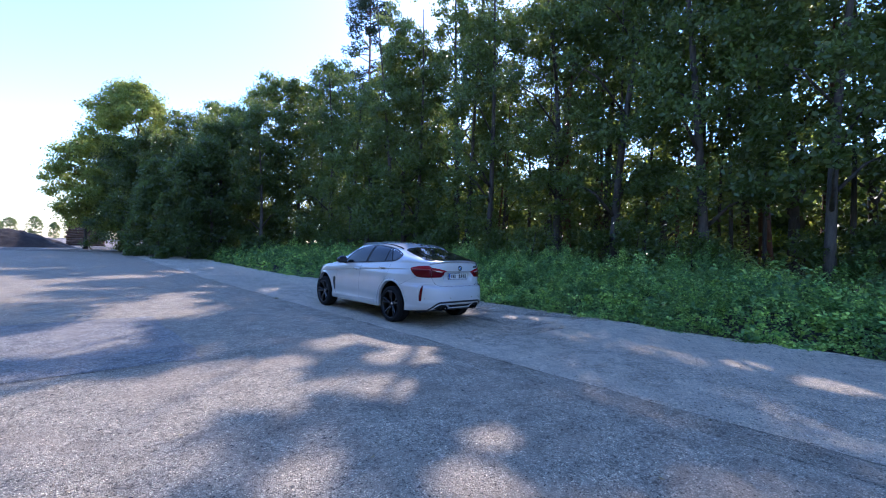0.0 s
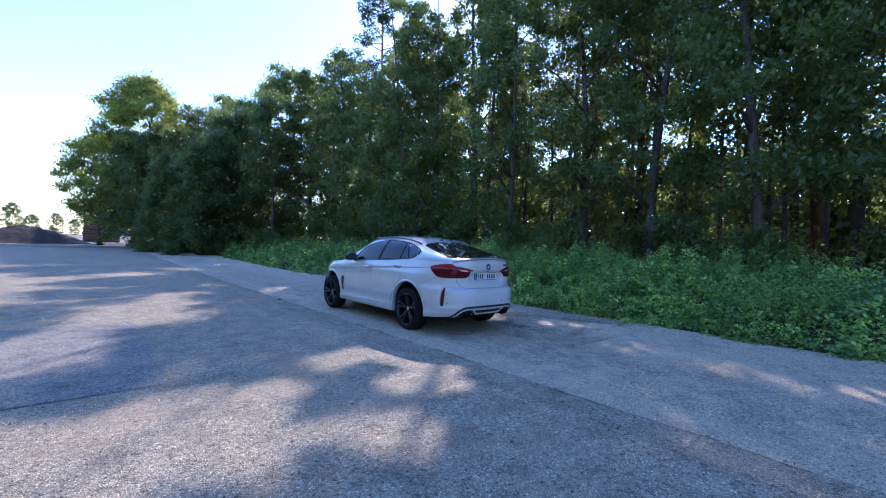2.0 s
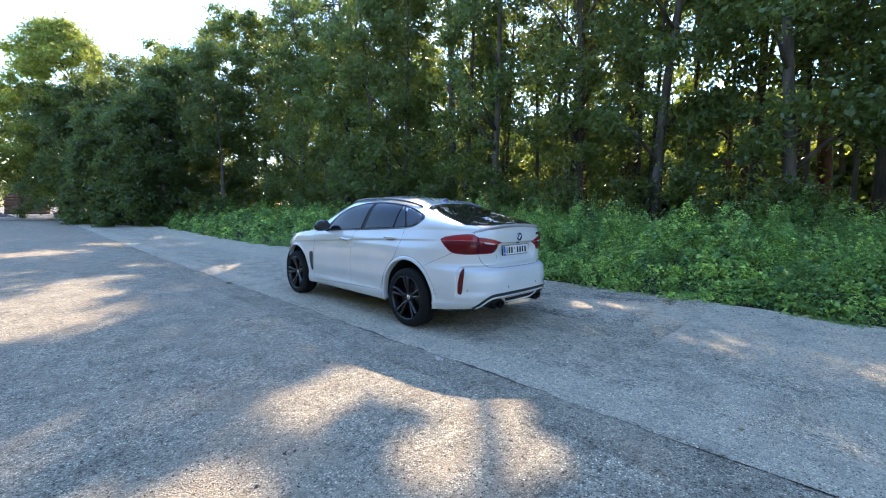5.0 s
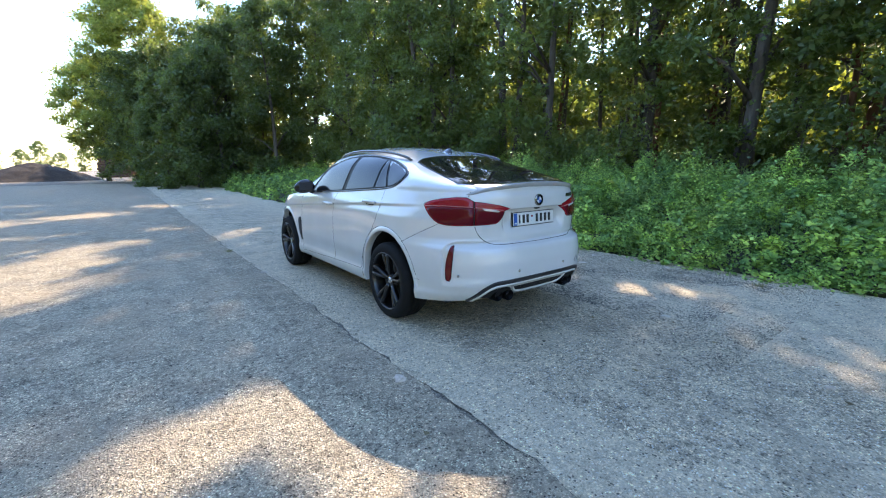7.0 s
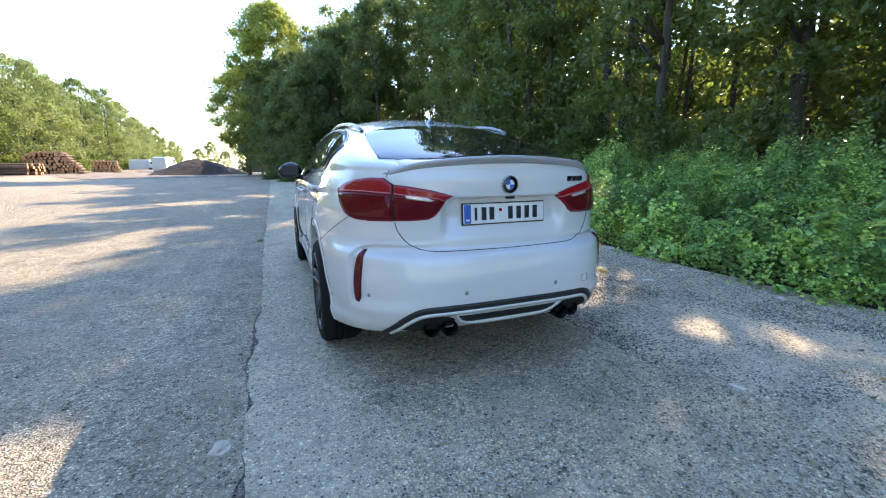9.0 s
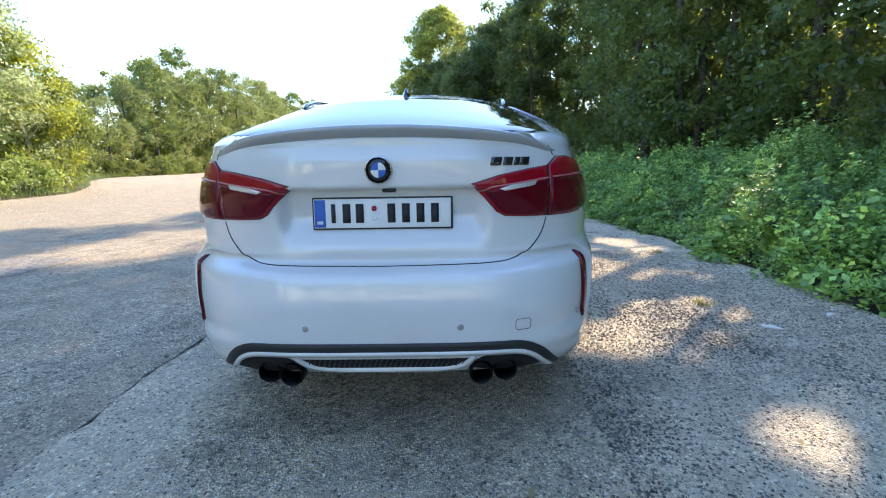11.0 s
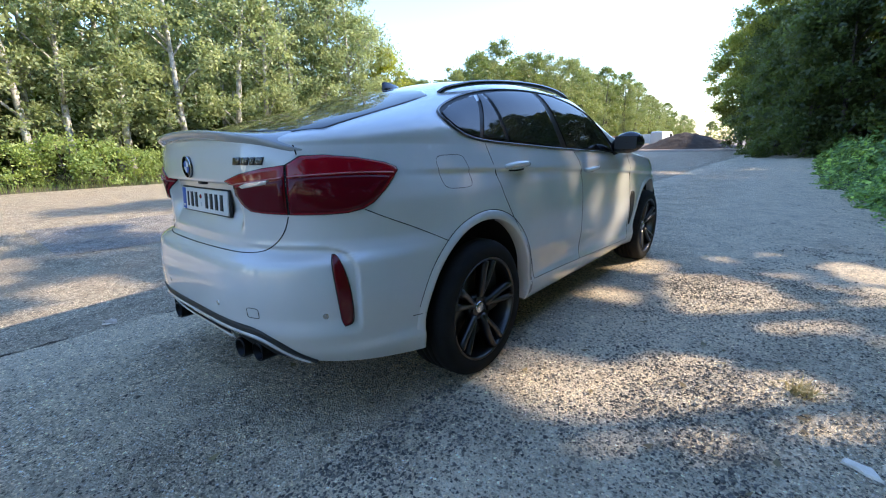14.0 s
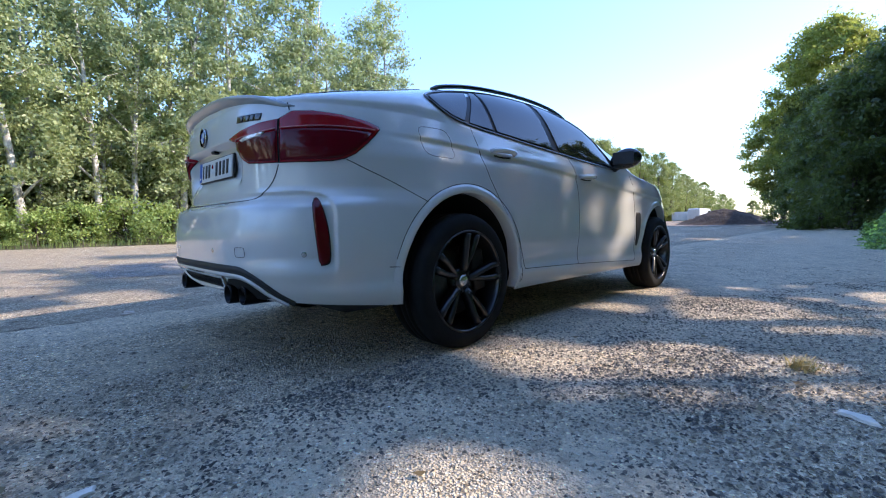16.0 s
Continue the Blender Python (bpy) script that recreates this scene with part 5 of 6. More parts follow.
def folded_leaves(name, c, size, rng, mat, lean, slim=0.66):
    """Leaves folded along the midrib, each of two halves that share it."""
    n = len(c)
    nrm = rng.standard_normal((n, 3)) * 0.75 + np.array(lean)
    nrm /= np.linalg.norm(nrm, axis=1, keepdims=True)
    a = np.cross(nrm, rng.standard_normal((n, 3)))
    a /= np.linalg.norm(a, axis=1, keepdims=True) + 1e-9
    b = np.cross(nrm, a)
    s = size[:, None]
    a, b, fold = a * s * 0.5, b * s * 0.5 * slim, nrm * s * 0.14
    v = np.stack([c - a, c - a * 0.25 + b, c + a - fold * 0.6, c - a * 0.25 - b, c + a * 0.05 - fold], axis=1)
    me = bpy.data.meshes.new(name)
    me.vertices.add(5 * n)
    me.vertices.foreach_set("co", np.ascontiguousarray(v, dtype=np.float32).ravel())
    k = (5 * np.arange(n, dtype=np.int32))[:, None] + np.array([0, 4, 2, 1, 0, 3, 2, 4], dtype=np.int32)
    me.loops.add(8 * n)
    me.loops.foreach_set("vertex_index", k.ravel())
    me.polygons.add(2 * n)
    me.polygons.foreach_set("loop_start", np.arange(0, 8 * n, 4, dtype=np.int32))
    me.polygons.foreach_set("loop_total", np.full(2 * n, 4, dtype=np.int32))
    me.materials.append(mat)
    me.update(calc_edges=True)
    return me


def crown_clumps(h, R, cb, n, rng, shape):
    """Centres and sizes of the leaf clumps of a crown between heights cb and h."""
    out = []
    for _ in range(n):
        t = rng.random() ** 0.9
        if shape == "column":
            env = R * (0.55 + 0.45 * math.sin(min(1, t * 1.15) * math.pi)) * (1 - 0.5 * t ** 3)
        elif shape == "drooping":
            env = R * (1.0 - 0.55 * t ** 2)
        else:
            env = R * math.sqrt(max(0.05, 1 - (2 * t - 0.9) ** 2 * 0.85))
        a = rng.random() * 2 * math.pi
        r = env * math.sqrt(rng.random()) ** 0.6 * rng.uniform(0.75, 1.15)
        out.append((r * math.cos(a), r * math.sin(a), cb + (h - cb) * t, rng.uniform(0.45, 1.0) * (0.5 + 0.16 * R)))
    return np.array(out)


def tree_meshes(h, R, cb, trunk_r, n_clumps, per, leaf, leaf_mat, bark_mat, seed, at=None, shape="round", limbs=9, stems=1):
    rng = np.random.default_rng(seed)
    cl = crown_clumps(h, R, cb, n_clumps, rng, shape)
    pieces = []
    for s in range(stems):
        ox, oy = (rng.normal(0, 0.5), rng.normal(0, 0.5)) if stems > 1 else (0, 0)
        lx, ly = rng.normal(0, 0.05, 2) * h
        pts = [(ox + lx * t * t + 0.05 * math.sin(3 * t + seed) * h * 0.2, oy + ly * t * t + 0.04 * math.cos(4 * t + seed) * h * 0.2 - 0.008 * h, h * 0.95 * t - 0.1) for t in np.linspace(0, 1, 9)]
        rr = [trunk_r * (1.35 if i == 0 else 1) * (1 - 0.9 * i / 8) + 0.008 for i in range(9)]
        pieces.append(tube(pts, rr, 9))
        for k in range(limbs):
            c = cl[rng.integers(len(cl))]
            t0 = min(0.9, max(0.12, (c[2] - 0.35 * math.hypot(c[0], c[1]) - 0.4) / h))
            i = t0 * 8
            j = min(7, int(i))
            p0 = Vector(pts[j]).lerp(Vector(pts[j + 1]), i - j)
            p1 = Vector(c[:3])
            mid = p0.lerp(p1, 0.5) + Vector((0, 0, 0.12 * (p1 - p0).length))
            r0 = trunk_r * (1 - 0.85 * t0) * 0.55
            pieces.append(tube([p0, mid, p1], (r0, r0 * 0.6, 0.008), 5))
    trunk = mesh_of("trunk", *join(*pieces), bark_mat)
    n = n_clumps * per
    who = rng.integers(0, n_clumps, n)
    d = rng.standard_normal((n, 3))
    d /= np.linalg.norm(d, axis=1, keepdims=True)
    rad = cl[who, 3] * np.abs(rng.normal(0.62, 0.34, n))
    c = cl[who, :3] + d * rad[:, None] * np.array((1.05, 1.05, 0.75))
    c[:, 2] = np.maximum(c[:, 2], 0.15)
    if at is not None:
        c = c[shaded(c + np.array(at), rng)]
    crown = quads_mesh("crown", leaves(c, leaf, rng), leaf_mat)
    return trunk, crown


def tree(name, label, x, y, meshes, group, turn=0.0, scale=1.0, z=None):
    ob = thing(name, label, "tree", pose(x, y, rise(x, y) - 0.08 if z is None else z, 0, 0, turn) @ Matrix.Scale(scale, 4), group)
    part("trunk", meshes[0], ob)
    part("crown", meshes[1], ob)
    return ob


def planted(label, x, y, h, R, cb, tr, nc, per, leaf, seed, mat=M_leaf, bark=M_bark, shape="round", name="tree", group="trees of the wood beside the asphalt", **kw):
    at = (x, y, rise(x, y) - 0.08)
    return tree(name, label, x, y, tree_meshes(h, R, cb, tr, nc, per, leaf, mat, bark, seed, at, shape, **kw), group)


rw = random.Random(11)
# the wood's edge along the asphalt
y = -20.0
k = 0
while y < 27:
    near = y < 4.5
    h = rw.uniform(15.0, 17.0) if y < 3 else rw.uniform(17.0, 19.0) if y < 11.5 else rw.uniform(13.6, 15.2) if y < 20 else rw.uniform(14.6, 16.6)
    planted("dark leafy tree at the wood's edge", 10.2 + rw.uniform(-0.7, 0.9), y, h, rw.uniform(2.3, 2.9), 2.6 if near else 0.9, rw.uniform(0.13, 0.2), 104, 205 if near else 165, 0.17 if near else 0.19, 100 + k, shape="round" if near else "drooping")
    y += rw.uniform(2.7, 3.6)
    k += 1
# extra trees, added only so that their shadow covers the asphalt left of the car
for x, y, h, R in ((9.7, 11.4, 16.0, 2.3), (10.6, 8.2, 16.6, 2.3), (9.4, 13.6, 16.0, 2.3)):
    planted("dark leafy tree at the wood's edge", x, y, h, R, 0.9, 0.14, 80, 165, 0.18, 180 + k, shape="drooping")
    k += 1
# rows behind it
for row, (x0, ylo, yhi, gap, hh) in enumerate(((13.8, -18, 36, 3.6, 18.0), (18.0, -20, 42, 4.0, 18.0), (23.5, -18, 46, 4.6, 17.5))):
    y = ylo
    while y < yhi:
        # some trees get the leaf copies coloured as if sunlit
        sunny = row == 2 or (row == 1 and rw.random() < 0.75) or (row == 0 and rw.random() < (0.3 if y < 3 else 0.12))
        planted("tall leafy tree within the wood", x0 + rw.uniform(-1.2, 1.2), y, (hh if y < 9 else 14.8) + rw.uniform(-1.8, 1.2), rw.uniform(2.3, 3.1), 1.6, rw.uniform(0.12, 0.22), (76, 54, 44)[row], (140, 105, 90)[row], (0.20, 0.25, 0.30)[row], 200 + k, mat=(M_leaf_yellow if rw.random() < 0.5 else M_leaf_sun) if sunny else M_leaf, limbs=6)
        y += gap * rw.uniform(0.8, 1.2)
        k += 1
# reddish trunks that stand free at the edge
for x, y, h, r in ((16.6, -4.3, 17.0, 0.26), (15.2, -6.4, 16.0, 0.17), (14.6, -2.0, 15.0, 0.13), (12.2, -9.5, 16.0, 0.2), (13.0, 1.6, 14.0, 0.11), (15.4, 4.6, 15.0, 0.12)):
    planted("tall bare-stemmed tree with a reddish trunk", x, y, h, 2.3, 8.5, r, 26, 120, 0.22, 300 + k, bark=M_pinebark, limbs=5)
    k += 1
# slender stems close together
for i in range(18):
    planted("slender tree with a bare dark stem", 11.3 + rw.uniform(0, 3.5), -11 + i * 1.15 + rw.uniform(-0.4, 0.4), rw.uniform(12, 14.5), 1.3, 8.5, rw.uniform(0.06, 0.11), 14, 80, 0.15, 330 + k, bark=M_pinebark if i % 4 == 0 else M_bark, limbs=4)
    k += 1
# shrubs under the edge
y = -14.0
while y < 28:
    hs = rw.uniform(1.6, 2.4) if y < 5 else rw.uniform(2.4, 3.8)
    planted("dark shrub at the foot of the trees", 9.0 + rw.uniform(-0.3, 1.6), y, hs, rw.uniform(0.9, 1.3), 0.3, 0.03, 22, 130, 0.13, 400 + k, name="shrub", group="shrubs along the wood", shape="drooping", limbs=5)
    y += rw.uniform(1.5, 2.6)
    k += 1
# the end of the wood, where it reaches out over the asphalt
for x, y, h, R, cb, m in ((3.4, 30.0, 9.5, 2.8, 0.1, M_leaf_shaded), (1.9, 30.8, 8.5, 2.7, 0.1, M_leaf_shaded), (0.3, 34.6, 8.2, 2.3, 0.1, M_leaf_shaded), (6.4, 28.0, 12.5, 3.0, 0.3, M_leaf_shaded), (8.6, 31.5, 16.2, 3.2, 0.6, M_leaf), (5.0, 34.5, 14.0, 3.2, 0.6, M_leaf), (9.5, 37.0, 17.0, 3.2, 0.6, M_leaf), (6.4, 41.0, 15.0, 3.2, 0.6, M_leaf), (11.0, 43.0, 18.0, 3.4, 0.6, M_leaf), (1.4, 38.4, 11.0, 3.0, 0.2, M_leaf_shaded), (4.4, 32.4, 12.0, 2.6, 0.2, M_leaf_shaded), (7.4, 34.5, 14.0, 2.8, 0.3, M_leaf_shaded), (9.8, 28.4, 15.6, 2.7, 0.2, M_leaf_shaded), (11.9, 33.0, 16.5, 2.7, 0.3, M_leaf_shaded), (0.4, 43.0, 12.0, 3.3, 0.8, M_leaf_shaded), (-1.2, 46.0, 11.5, 3.0, 0.5, M_leaf_shaded), (4.4, 46.5, 16.0, 3.6, 0.8, M_leaf_shaded), (9.6, 52.5, 19.0, 3.8, 0.8, M_leaf_shaded)):
    planted("dense dark tree that hangs down to the ground", x, y, h, R, cb, 0.16, 90, 170, 0.235, 500 + k, mat=m, shape="drooping", group="trees at the wood's end")
    k += 1
planted("broad yellow-green tree taller than its neighbours", -0.2, 49.5, 18.2, 5.0, 2.0, 0.32, 280, 210, 0.28, 600, mat=M_leaf_olive, group="trees at the wood's end")
planted("broad yellow-green tree reaching over the yard", -3.7, 53.5, 12.4, 3.7, 2.6, 0.2, 130, 210, 0.28, 601, mat=M_leaf_olive, group="trees at the wood's end")
# added out of sight: they throw shade on the yard before the soil heap
for x, y, h in ((5.5, 57.0, 17.0), (9.5, 62.0, 18.0), (6.5, 67.0, 17.5), (12.5, 58.0, 18.5), (8.0, 73.0, 18.0)):
    planted("unseen tree behind the wood's end, added to shade the yard", x, y, h, 4.0, 1.5, 0.2, 90, 90, 0.34, 620 + k, mat=M_leaf_shaded, group="trees at the wood's end")
    k += 1
# the tall pine above the canopy
rp = np.random.default_rng(77)
pts = [(0.15 * math.sin(t * 4), 0.1 * math.cos(t * 3), 24.0 * t - 0.1) for t in np.linspace(0, 1, 10)]
pieces = [tube(pts, [0.24 * (1 - 0.85 * i / 9) for i in range(10)], 9)]
cc = []
for i in range(60):
    t = rp.uniform(0.48, 1.0)
    a, r = rp.random() * 6.28, rp.uniform(0.6, 2.6) * (1.3 - t) * 1.7
    p = Vector((r * math.cos(a), r * math.sin(a), 24.0 * t + 0.25 * r))
    pieces.append(tube([(0, 0, 24.0 * t - 0.2), p * 1.0], (0.05, 0.015), 5))
    cc.append((*p, rp.uniform(0.5, 0.9)))
cc = np.array(cc)
who = rp.integers(0, len(cc), 11000)
d = rp.standard_normal((11000, 3))
d /= np.linalg.norm(d, axis=1, keepdims=True)
lc = cc[who, :3] + d * (cc[who, 3] * rp.uniform(0.2, 1, 11000) ** 0.5)[:, None] * np.array((1, 1, 0.6))
tree("pine", "tall slender pine rising above the wood", 13.6, 23.5, (mesh_of("trunk", *join(*pieces), M_pinebark), quads_mesh("crown", leaves(lc, 0.24, rp, 0.2, 0.4), M_leaf_pine)), "trees of the wood beside the asphalt")

# the sunlit wood across the yard: a few shapes, repeated
birches = [tree_meshes(rw.uniform(12.5, 14.5), 2.35, 1.3, 0.15, 96, 120, 0.18, M_leaf_birch, M_birch, 700 + i, None, "column", limbs=14) for i in range(5)]
backs = [tree_meshes(rw.uniform(12.5, 14.5), 2.2, 1.8, 0.15, 46, 62, 0.28, M_leaf_birch, M_birch, 740 + i, None, "column", limbs=8) for i in range(3)]
k = 0
for x0, ylo, yhi, gap in ((-20.2, -30, 15, 1.9), (-23.5, -32, 17, 2.3), (-27.5, -32, 17, 2.8)):
    y = ylo
    while y < yhi:
        s = rw.uniform(0.88, 1.1) * (1.0 if y < 8 else 0.9)
        tree("birch", "pale-trunked tree with light green leaves in full sun", x0 + rw.uniform(-0.9, 0.9), y, birches[k % 5] if x0 > -21 else backs[k % 3], "sunlit trees across the yard", rw.uniform(0, 360), s)
        y += gap * rw.uniform(0.75, 1.25)
        k += 1
for x, y, h, R, m in ((-19.9, 12.4, 10.2, 2.5, M_leaf_birch), (-19.4, 14.6, 8.6, 2.3, M_leaf_birch), (-19.2, 16.4, 7.0, 1.9, M_leaf_yellow), (-19.3, 18.0, 5.4, 1.6, M_leaf_sun), (-21.5, 16.0, 8.4, 2.2, M_leaf_birch)):
    tree("birch", "low pale-trunked tree at the end of the sunlit wood", x, y, tree_meshes(h, R, 0.5, 0.11, 90, 120, 0.15, m, M_birch, 780 + int(y), None, "round", limbs=10), "sunlit trees across the yard")
bushes = [tree_meshes(rw.uniform(1.3, 2.0), 1.1, 0.1, 0.03, 22, 95, 0.13, M_bush, M_bark, 760 + i, None, "drooping", limbs=5) for i in range(3)]
y = -32.0
k = 0
while y < 17:
    if 7.6 < y < 12.6:
        y = 12.6
    tree("bush", "bright green bush at the yard's far edge", -18.6 + rw.uniform(-0.5, 0.3), y, bushes[k % 3], "bushes across the yard", rw.uniform(0, 360), rw.uniform(0.65, 1.15))
    y += rw.uniform(0.9, 1.6)
    k += 1
# the far row beyond the log piles, and the woods on the horizon
fars = [tree_meshes(rw.uniform(11.5, 13.0), 3.2, 0.6, 0.2, 130, 74, 0.24, M_leaf_haze, M_bark, 800 + i, None, "drooping" if i % 2 else "round", limbs=6) for i in range(4)]
light = [tree_meshes(12.5, 3.3, 0.6, 0.2, 56, 48, 0.5, M_leaf_haze, M_bark, 830 + i, None, "round", limbs=4) for i in range(3)]
dists = [tree_meshes(12.0, 4.0, 0.0, 0.2, 150, 60, 0.42, M_leaf_haze, M_bark, 850 + i, None, "round", limbs=4) for i in range(2)]
lows = [tree_meshes(4.5, 2.6, 0.0, 0.05, 34, 44, 0.55, M_leaf, M_bark, 820 + i, None, "drooping", limbs=4) for i in range(2)]
fard = [tree_meshes(13.0, 3.3, 0.6, 0.2, 110, 84, 0.26, M_leaf, M_bark, 810, None, "round", limbs=6)]
y = 27.0
k = 0
while y < 160:
    for x0 in (-28.5, -33.5):
        dark = k % 7 in (1, 2, 5)
        tree("tree", "leafy tree in the sunlit row behind the log piles", x0 + rw.uniform(-1.2, 1.2), y + rw.uniform(-1, 1), (fard[0] if dark else fars[k % 4]) if x0 > -30 else light[k % 3], "far row of trees", rw.uniform(0, 360), rw.uniform(0.92, 1.12) * (0.55 + 0.45 * sstep(30, 52, y)) * (1 - 0.42 * sstep(82, 150, y)))
        k += 1
    y += 2.5 + y * 0.02
hedge = [tree_meshes(3.2, 2.2, 0.0, 0.05, 34, 44, 0.34, M_leaf_sun, M_bark, 870 + i, None, "drooping", limbs=4) for i in range(2)]
y = 26.0
while y < 130:
    for x0, lo, hi in ((-26.3, 0.35, 0.7), (-30.5, 1.0, 1.4)):
        tree("thicket", "sunlit undergrowth at the foot of the far trees", x0 + rw.uniform(-0.8, 0.5), y + rw.uniform(-0.6, 0.6), hedge[int(y * 7) % 2], "undergrowth behind the woods", rw.uniform(0, 360), rw.uniform(lo, hi))
    y += 2.0 + 0.02 * y
for i in range(36):
    tree("thicket", "dense undergrowth deep in the wood", 26.5 + rw.uniform(-1, 1.5), -24 + i * 2.1, lows[i % 2], "undergrowth behind the woods", rw.uniform(0, 360), rw.uniform(0.9, 1.3))
for i in range(30):
    tree("thicket", "dense undergrowth deep in the wood", 30.0 + rw.uniform(-1, 1.5), -26 + i * 2.6, lows[i % 2], "undergrowth behind the woods", rw.uniform(0, 360), rw.uniform(1.5, 2.0))
for i in range(28):
    tree("thicket", "dense undergrowth behind the sunlit trees", -30.5 + rw.uniform(-1, 1), -36 + i * 1.95, lows[i % 2], "undergrowth behind the woods", rw.uniform(0, 360), rw.uniform(0.9, 1.4))
for i in range(18):
    tree("thicket", "dense undergrowth behind the sunlit trees", -34.0 + rw.uniform(-1, 1), -37 + i * 3.1, lows[i % 2], "undergrowth behind the woods", rw.uniform(0, 360), rw.uniform(1.4, 1.9))
for i in range(13):
    tree("thicket", "dense undergrowth at the wood's end", 0.4 + i * 1.05 + rw.uniform(-0.3, 0.3), 39.5 + rw.uniform(-1.5, 2.5), lows[i % 2], "undergrowth behind the woods", rw.uniform(0, 360), rw.uniform(0.8, 1.2))
for i in range(22):
    tree("thicket", "undergrowth between the sunlit trees", -25.2 + rw.uniform(-1, 1), -28 + i * 2.0, lows[i % 2], "undergrowth behind the woods", rw.uniform(0, 360), rw.uniform(0.5, 0.8))
for i in range(26):
    x = -75 + i * 5.2 + rw.uniform(-1.5, 1.5)
    tree("tree", "distant tree on the horizon", x, 185 + rw.uniform(-10, 14), dists[i % 2], "distant trees", rw.uniform(0, 360), rw.uniform(0.45, 0.75))
# unseen row added behind the camera to close the yard in reflections
for i in range(16):
    x = -26 + i * 3.6
    tree("tree", "unseen tree added behind the camera", x, -46 + rw.uniform(-3, 3), light[i % 3], "trees closing the yard", rw.uniform(0, 360), rw.uniform(0.8, 1.0))


EY = np.linspace(-40, 60, 1001)
EX = np.array([edge_x(v) for v in EY])
WAVE = np.array([[noise.noise((a / 8 * 0.9, b / 8 * 0.9, 4.4)) + 0.6 * noise.noise((a / 8 * 2.7, b / 8 * 2.7, 8.8)) for b in range(480)] for a in range(72)])


def smooth_np(a, b, x):
    t = np.clip((x - a) / (b - a), 0, 1)
    return t * t * (3 - 2 * t)


def weed_mesh(n, per, ylo, yhi, size, seed, mat, tall=1.0, low=False, deep=6.3):
    """A bank of nettles and brambles: many plants, each a small dome of leaves on a leafy stem."""
    rng = np.random.default_rng(seed)
    y = rng.uniform(ylo, yhi, n)
    dx = rng.random(n) ** (1.5 if low else 0.85) * (0.9 if low else deep)
    x = np.interp(y, EY, EX) - 0.10 + dx + 0.13 * np.sin(2.9 * y + 2 * np.sin(1.1 * y)) * (dx < 0.9)
    top = 0.14 + tall * (0.60 * np.clip(dx / 0.7, 0, 1) ** 0.7 + 0.16 * np.clip((dx - 1.0) / 4, 0, 1))
    wave = WAVE[((x - 2) * 8).astype(int) % 72, ((y + 16) * 8).astype(int) % 480]
    top *= np.maximum(0.35, 1 + 0.75 * wave) * rng.uniform(0.8, 1.2, n)
    mound = np.sin(5.1 * x + 1.7 * np.sin(2.3 * y)) * np.sin(4.3 * y + 1.9 * np.sin(2.9 * x + 1))
    top *= 1 + 0.34 * mound
    wide = (0.10 + 0.16 * rng.random(n)) * (0.6 if low else 1.0)
    g = 0.50 * smooth_np(3.3, 9.5, x) + 0.007 * np.maximum(0, y - 8) * smooth_np(8, 20, y)
    who = np.repeat(np.arange(n), per)
    m = n * per
    u = 1 - rng.random(m) ** 2.0
    a, r = rng.uniform(0, 2 * np.pi, m), np.sqrt(rng.random(m))
    rad = wide[who] * r * (1.25 - 0.7 * u)
    c = np.stack([x[who] + rad * np.cos(a), y[who] + rad * np.sin(a), g[who] - 0.03 + np.maximum(0.04, top[who]) * u * (1 - 0.15 * r)], axis=1)
    c[:, 2] = np.maximum(c[:, 2], g[who] + 0.01)
    seen = (u > 0.4) | (dx[who] < 0.9)
    c, who = c[seen], who[seen]
    m = len(c)
    s = size * rng.uniform(0.6, 1.4, n)[who] * rng.uniform(0.7, 1.2, m)
    return folded_leaves("weeds", c, s, rng, mat, (-0.6, -0.3, 1.5))


def blades(n, ylo, yhi, seed, mat, hmin, hmax, dmin, dmax, at=None):
    """Upright grass blades and stalks, each a bent tapering strip."""
    rng = np.random.default_rng(seed)
    y = rng.uniform(ylo, yhi, n)
    dx = rng.uniform(dmin, dmax, n)
    x = (np.array([edge_x(v) for v in y]) if at is None else np.array([left_x(v) for v in y])) + dx
    g = np.array([rise(a, b) for a, b in zip(x, y)])
    p = np.stack([x, y, g - 0.02], axis=1)
    h = rng.uniform(hmin, hmax, n)[:, None]
    d = rng.standard_normal((n, 3)) * np.array((1, 1, 0))
    d /= np.linalg.norm(d, axis=1, keepdims=True)
    w = np.cross(d, np.array((0, 0, 1.0))) * 0.006
    upv = np.array((0, 0, 1.0))
    m1, m2 = p + upv * h * 0.6 + d * h * 0.1, p + upv * h + d * h * 0.4
    q1 = np.stack([p - w, p + w, m1 + w * 0.9, m1 - w * 0.9], axis=1)
    q2 = np.stack([m1 - w * 0.9, m1 + w * 0.9, m2 + w * 0.2, m2 - w * 0.2], axis=1)
    return quads_mesh("grass", np.concatenate([q1, q2]), mat)


tagged(new("weeds", weed_mesh(2500, 100, -6, 5, 0.052, 31, M_weed)), "dense green nettles and brambles along the asphalt", "weeds", kind="stuff")
tagged(new("weeds", weed_mesh(1100, 46, 5, 11, 0.078, 37, M_weed)), "dense green nettles along the asphalt", "weeds", kind="stuff")
tagged(new("weeds", weed_mesh(1100, 40, -13, -6, 0.080, 38, M_weed)), "dense green nettles along the asphalt", "weeds", kind="stuff")
tagged(new("weeds", weed_mesh(1700, 24, 11, 33, 0.16, 32, M_weed)), "dense green weeds along the asphalt", "weeds", kind="stuff")
tagged(new("brambles", weed_mesh(1000, 30, -13, 10, 0.085, 36, M_bramble, 1.12, False, 3.2)), "mounds of broad-leaved brambles along the asphalt", "brambles", kind="stuff")
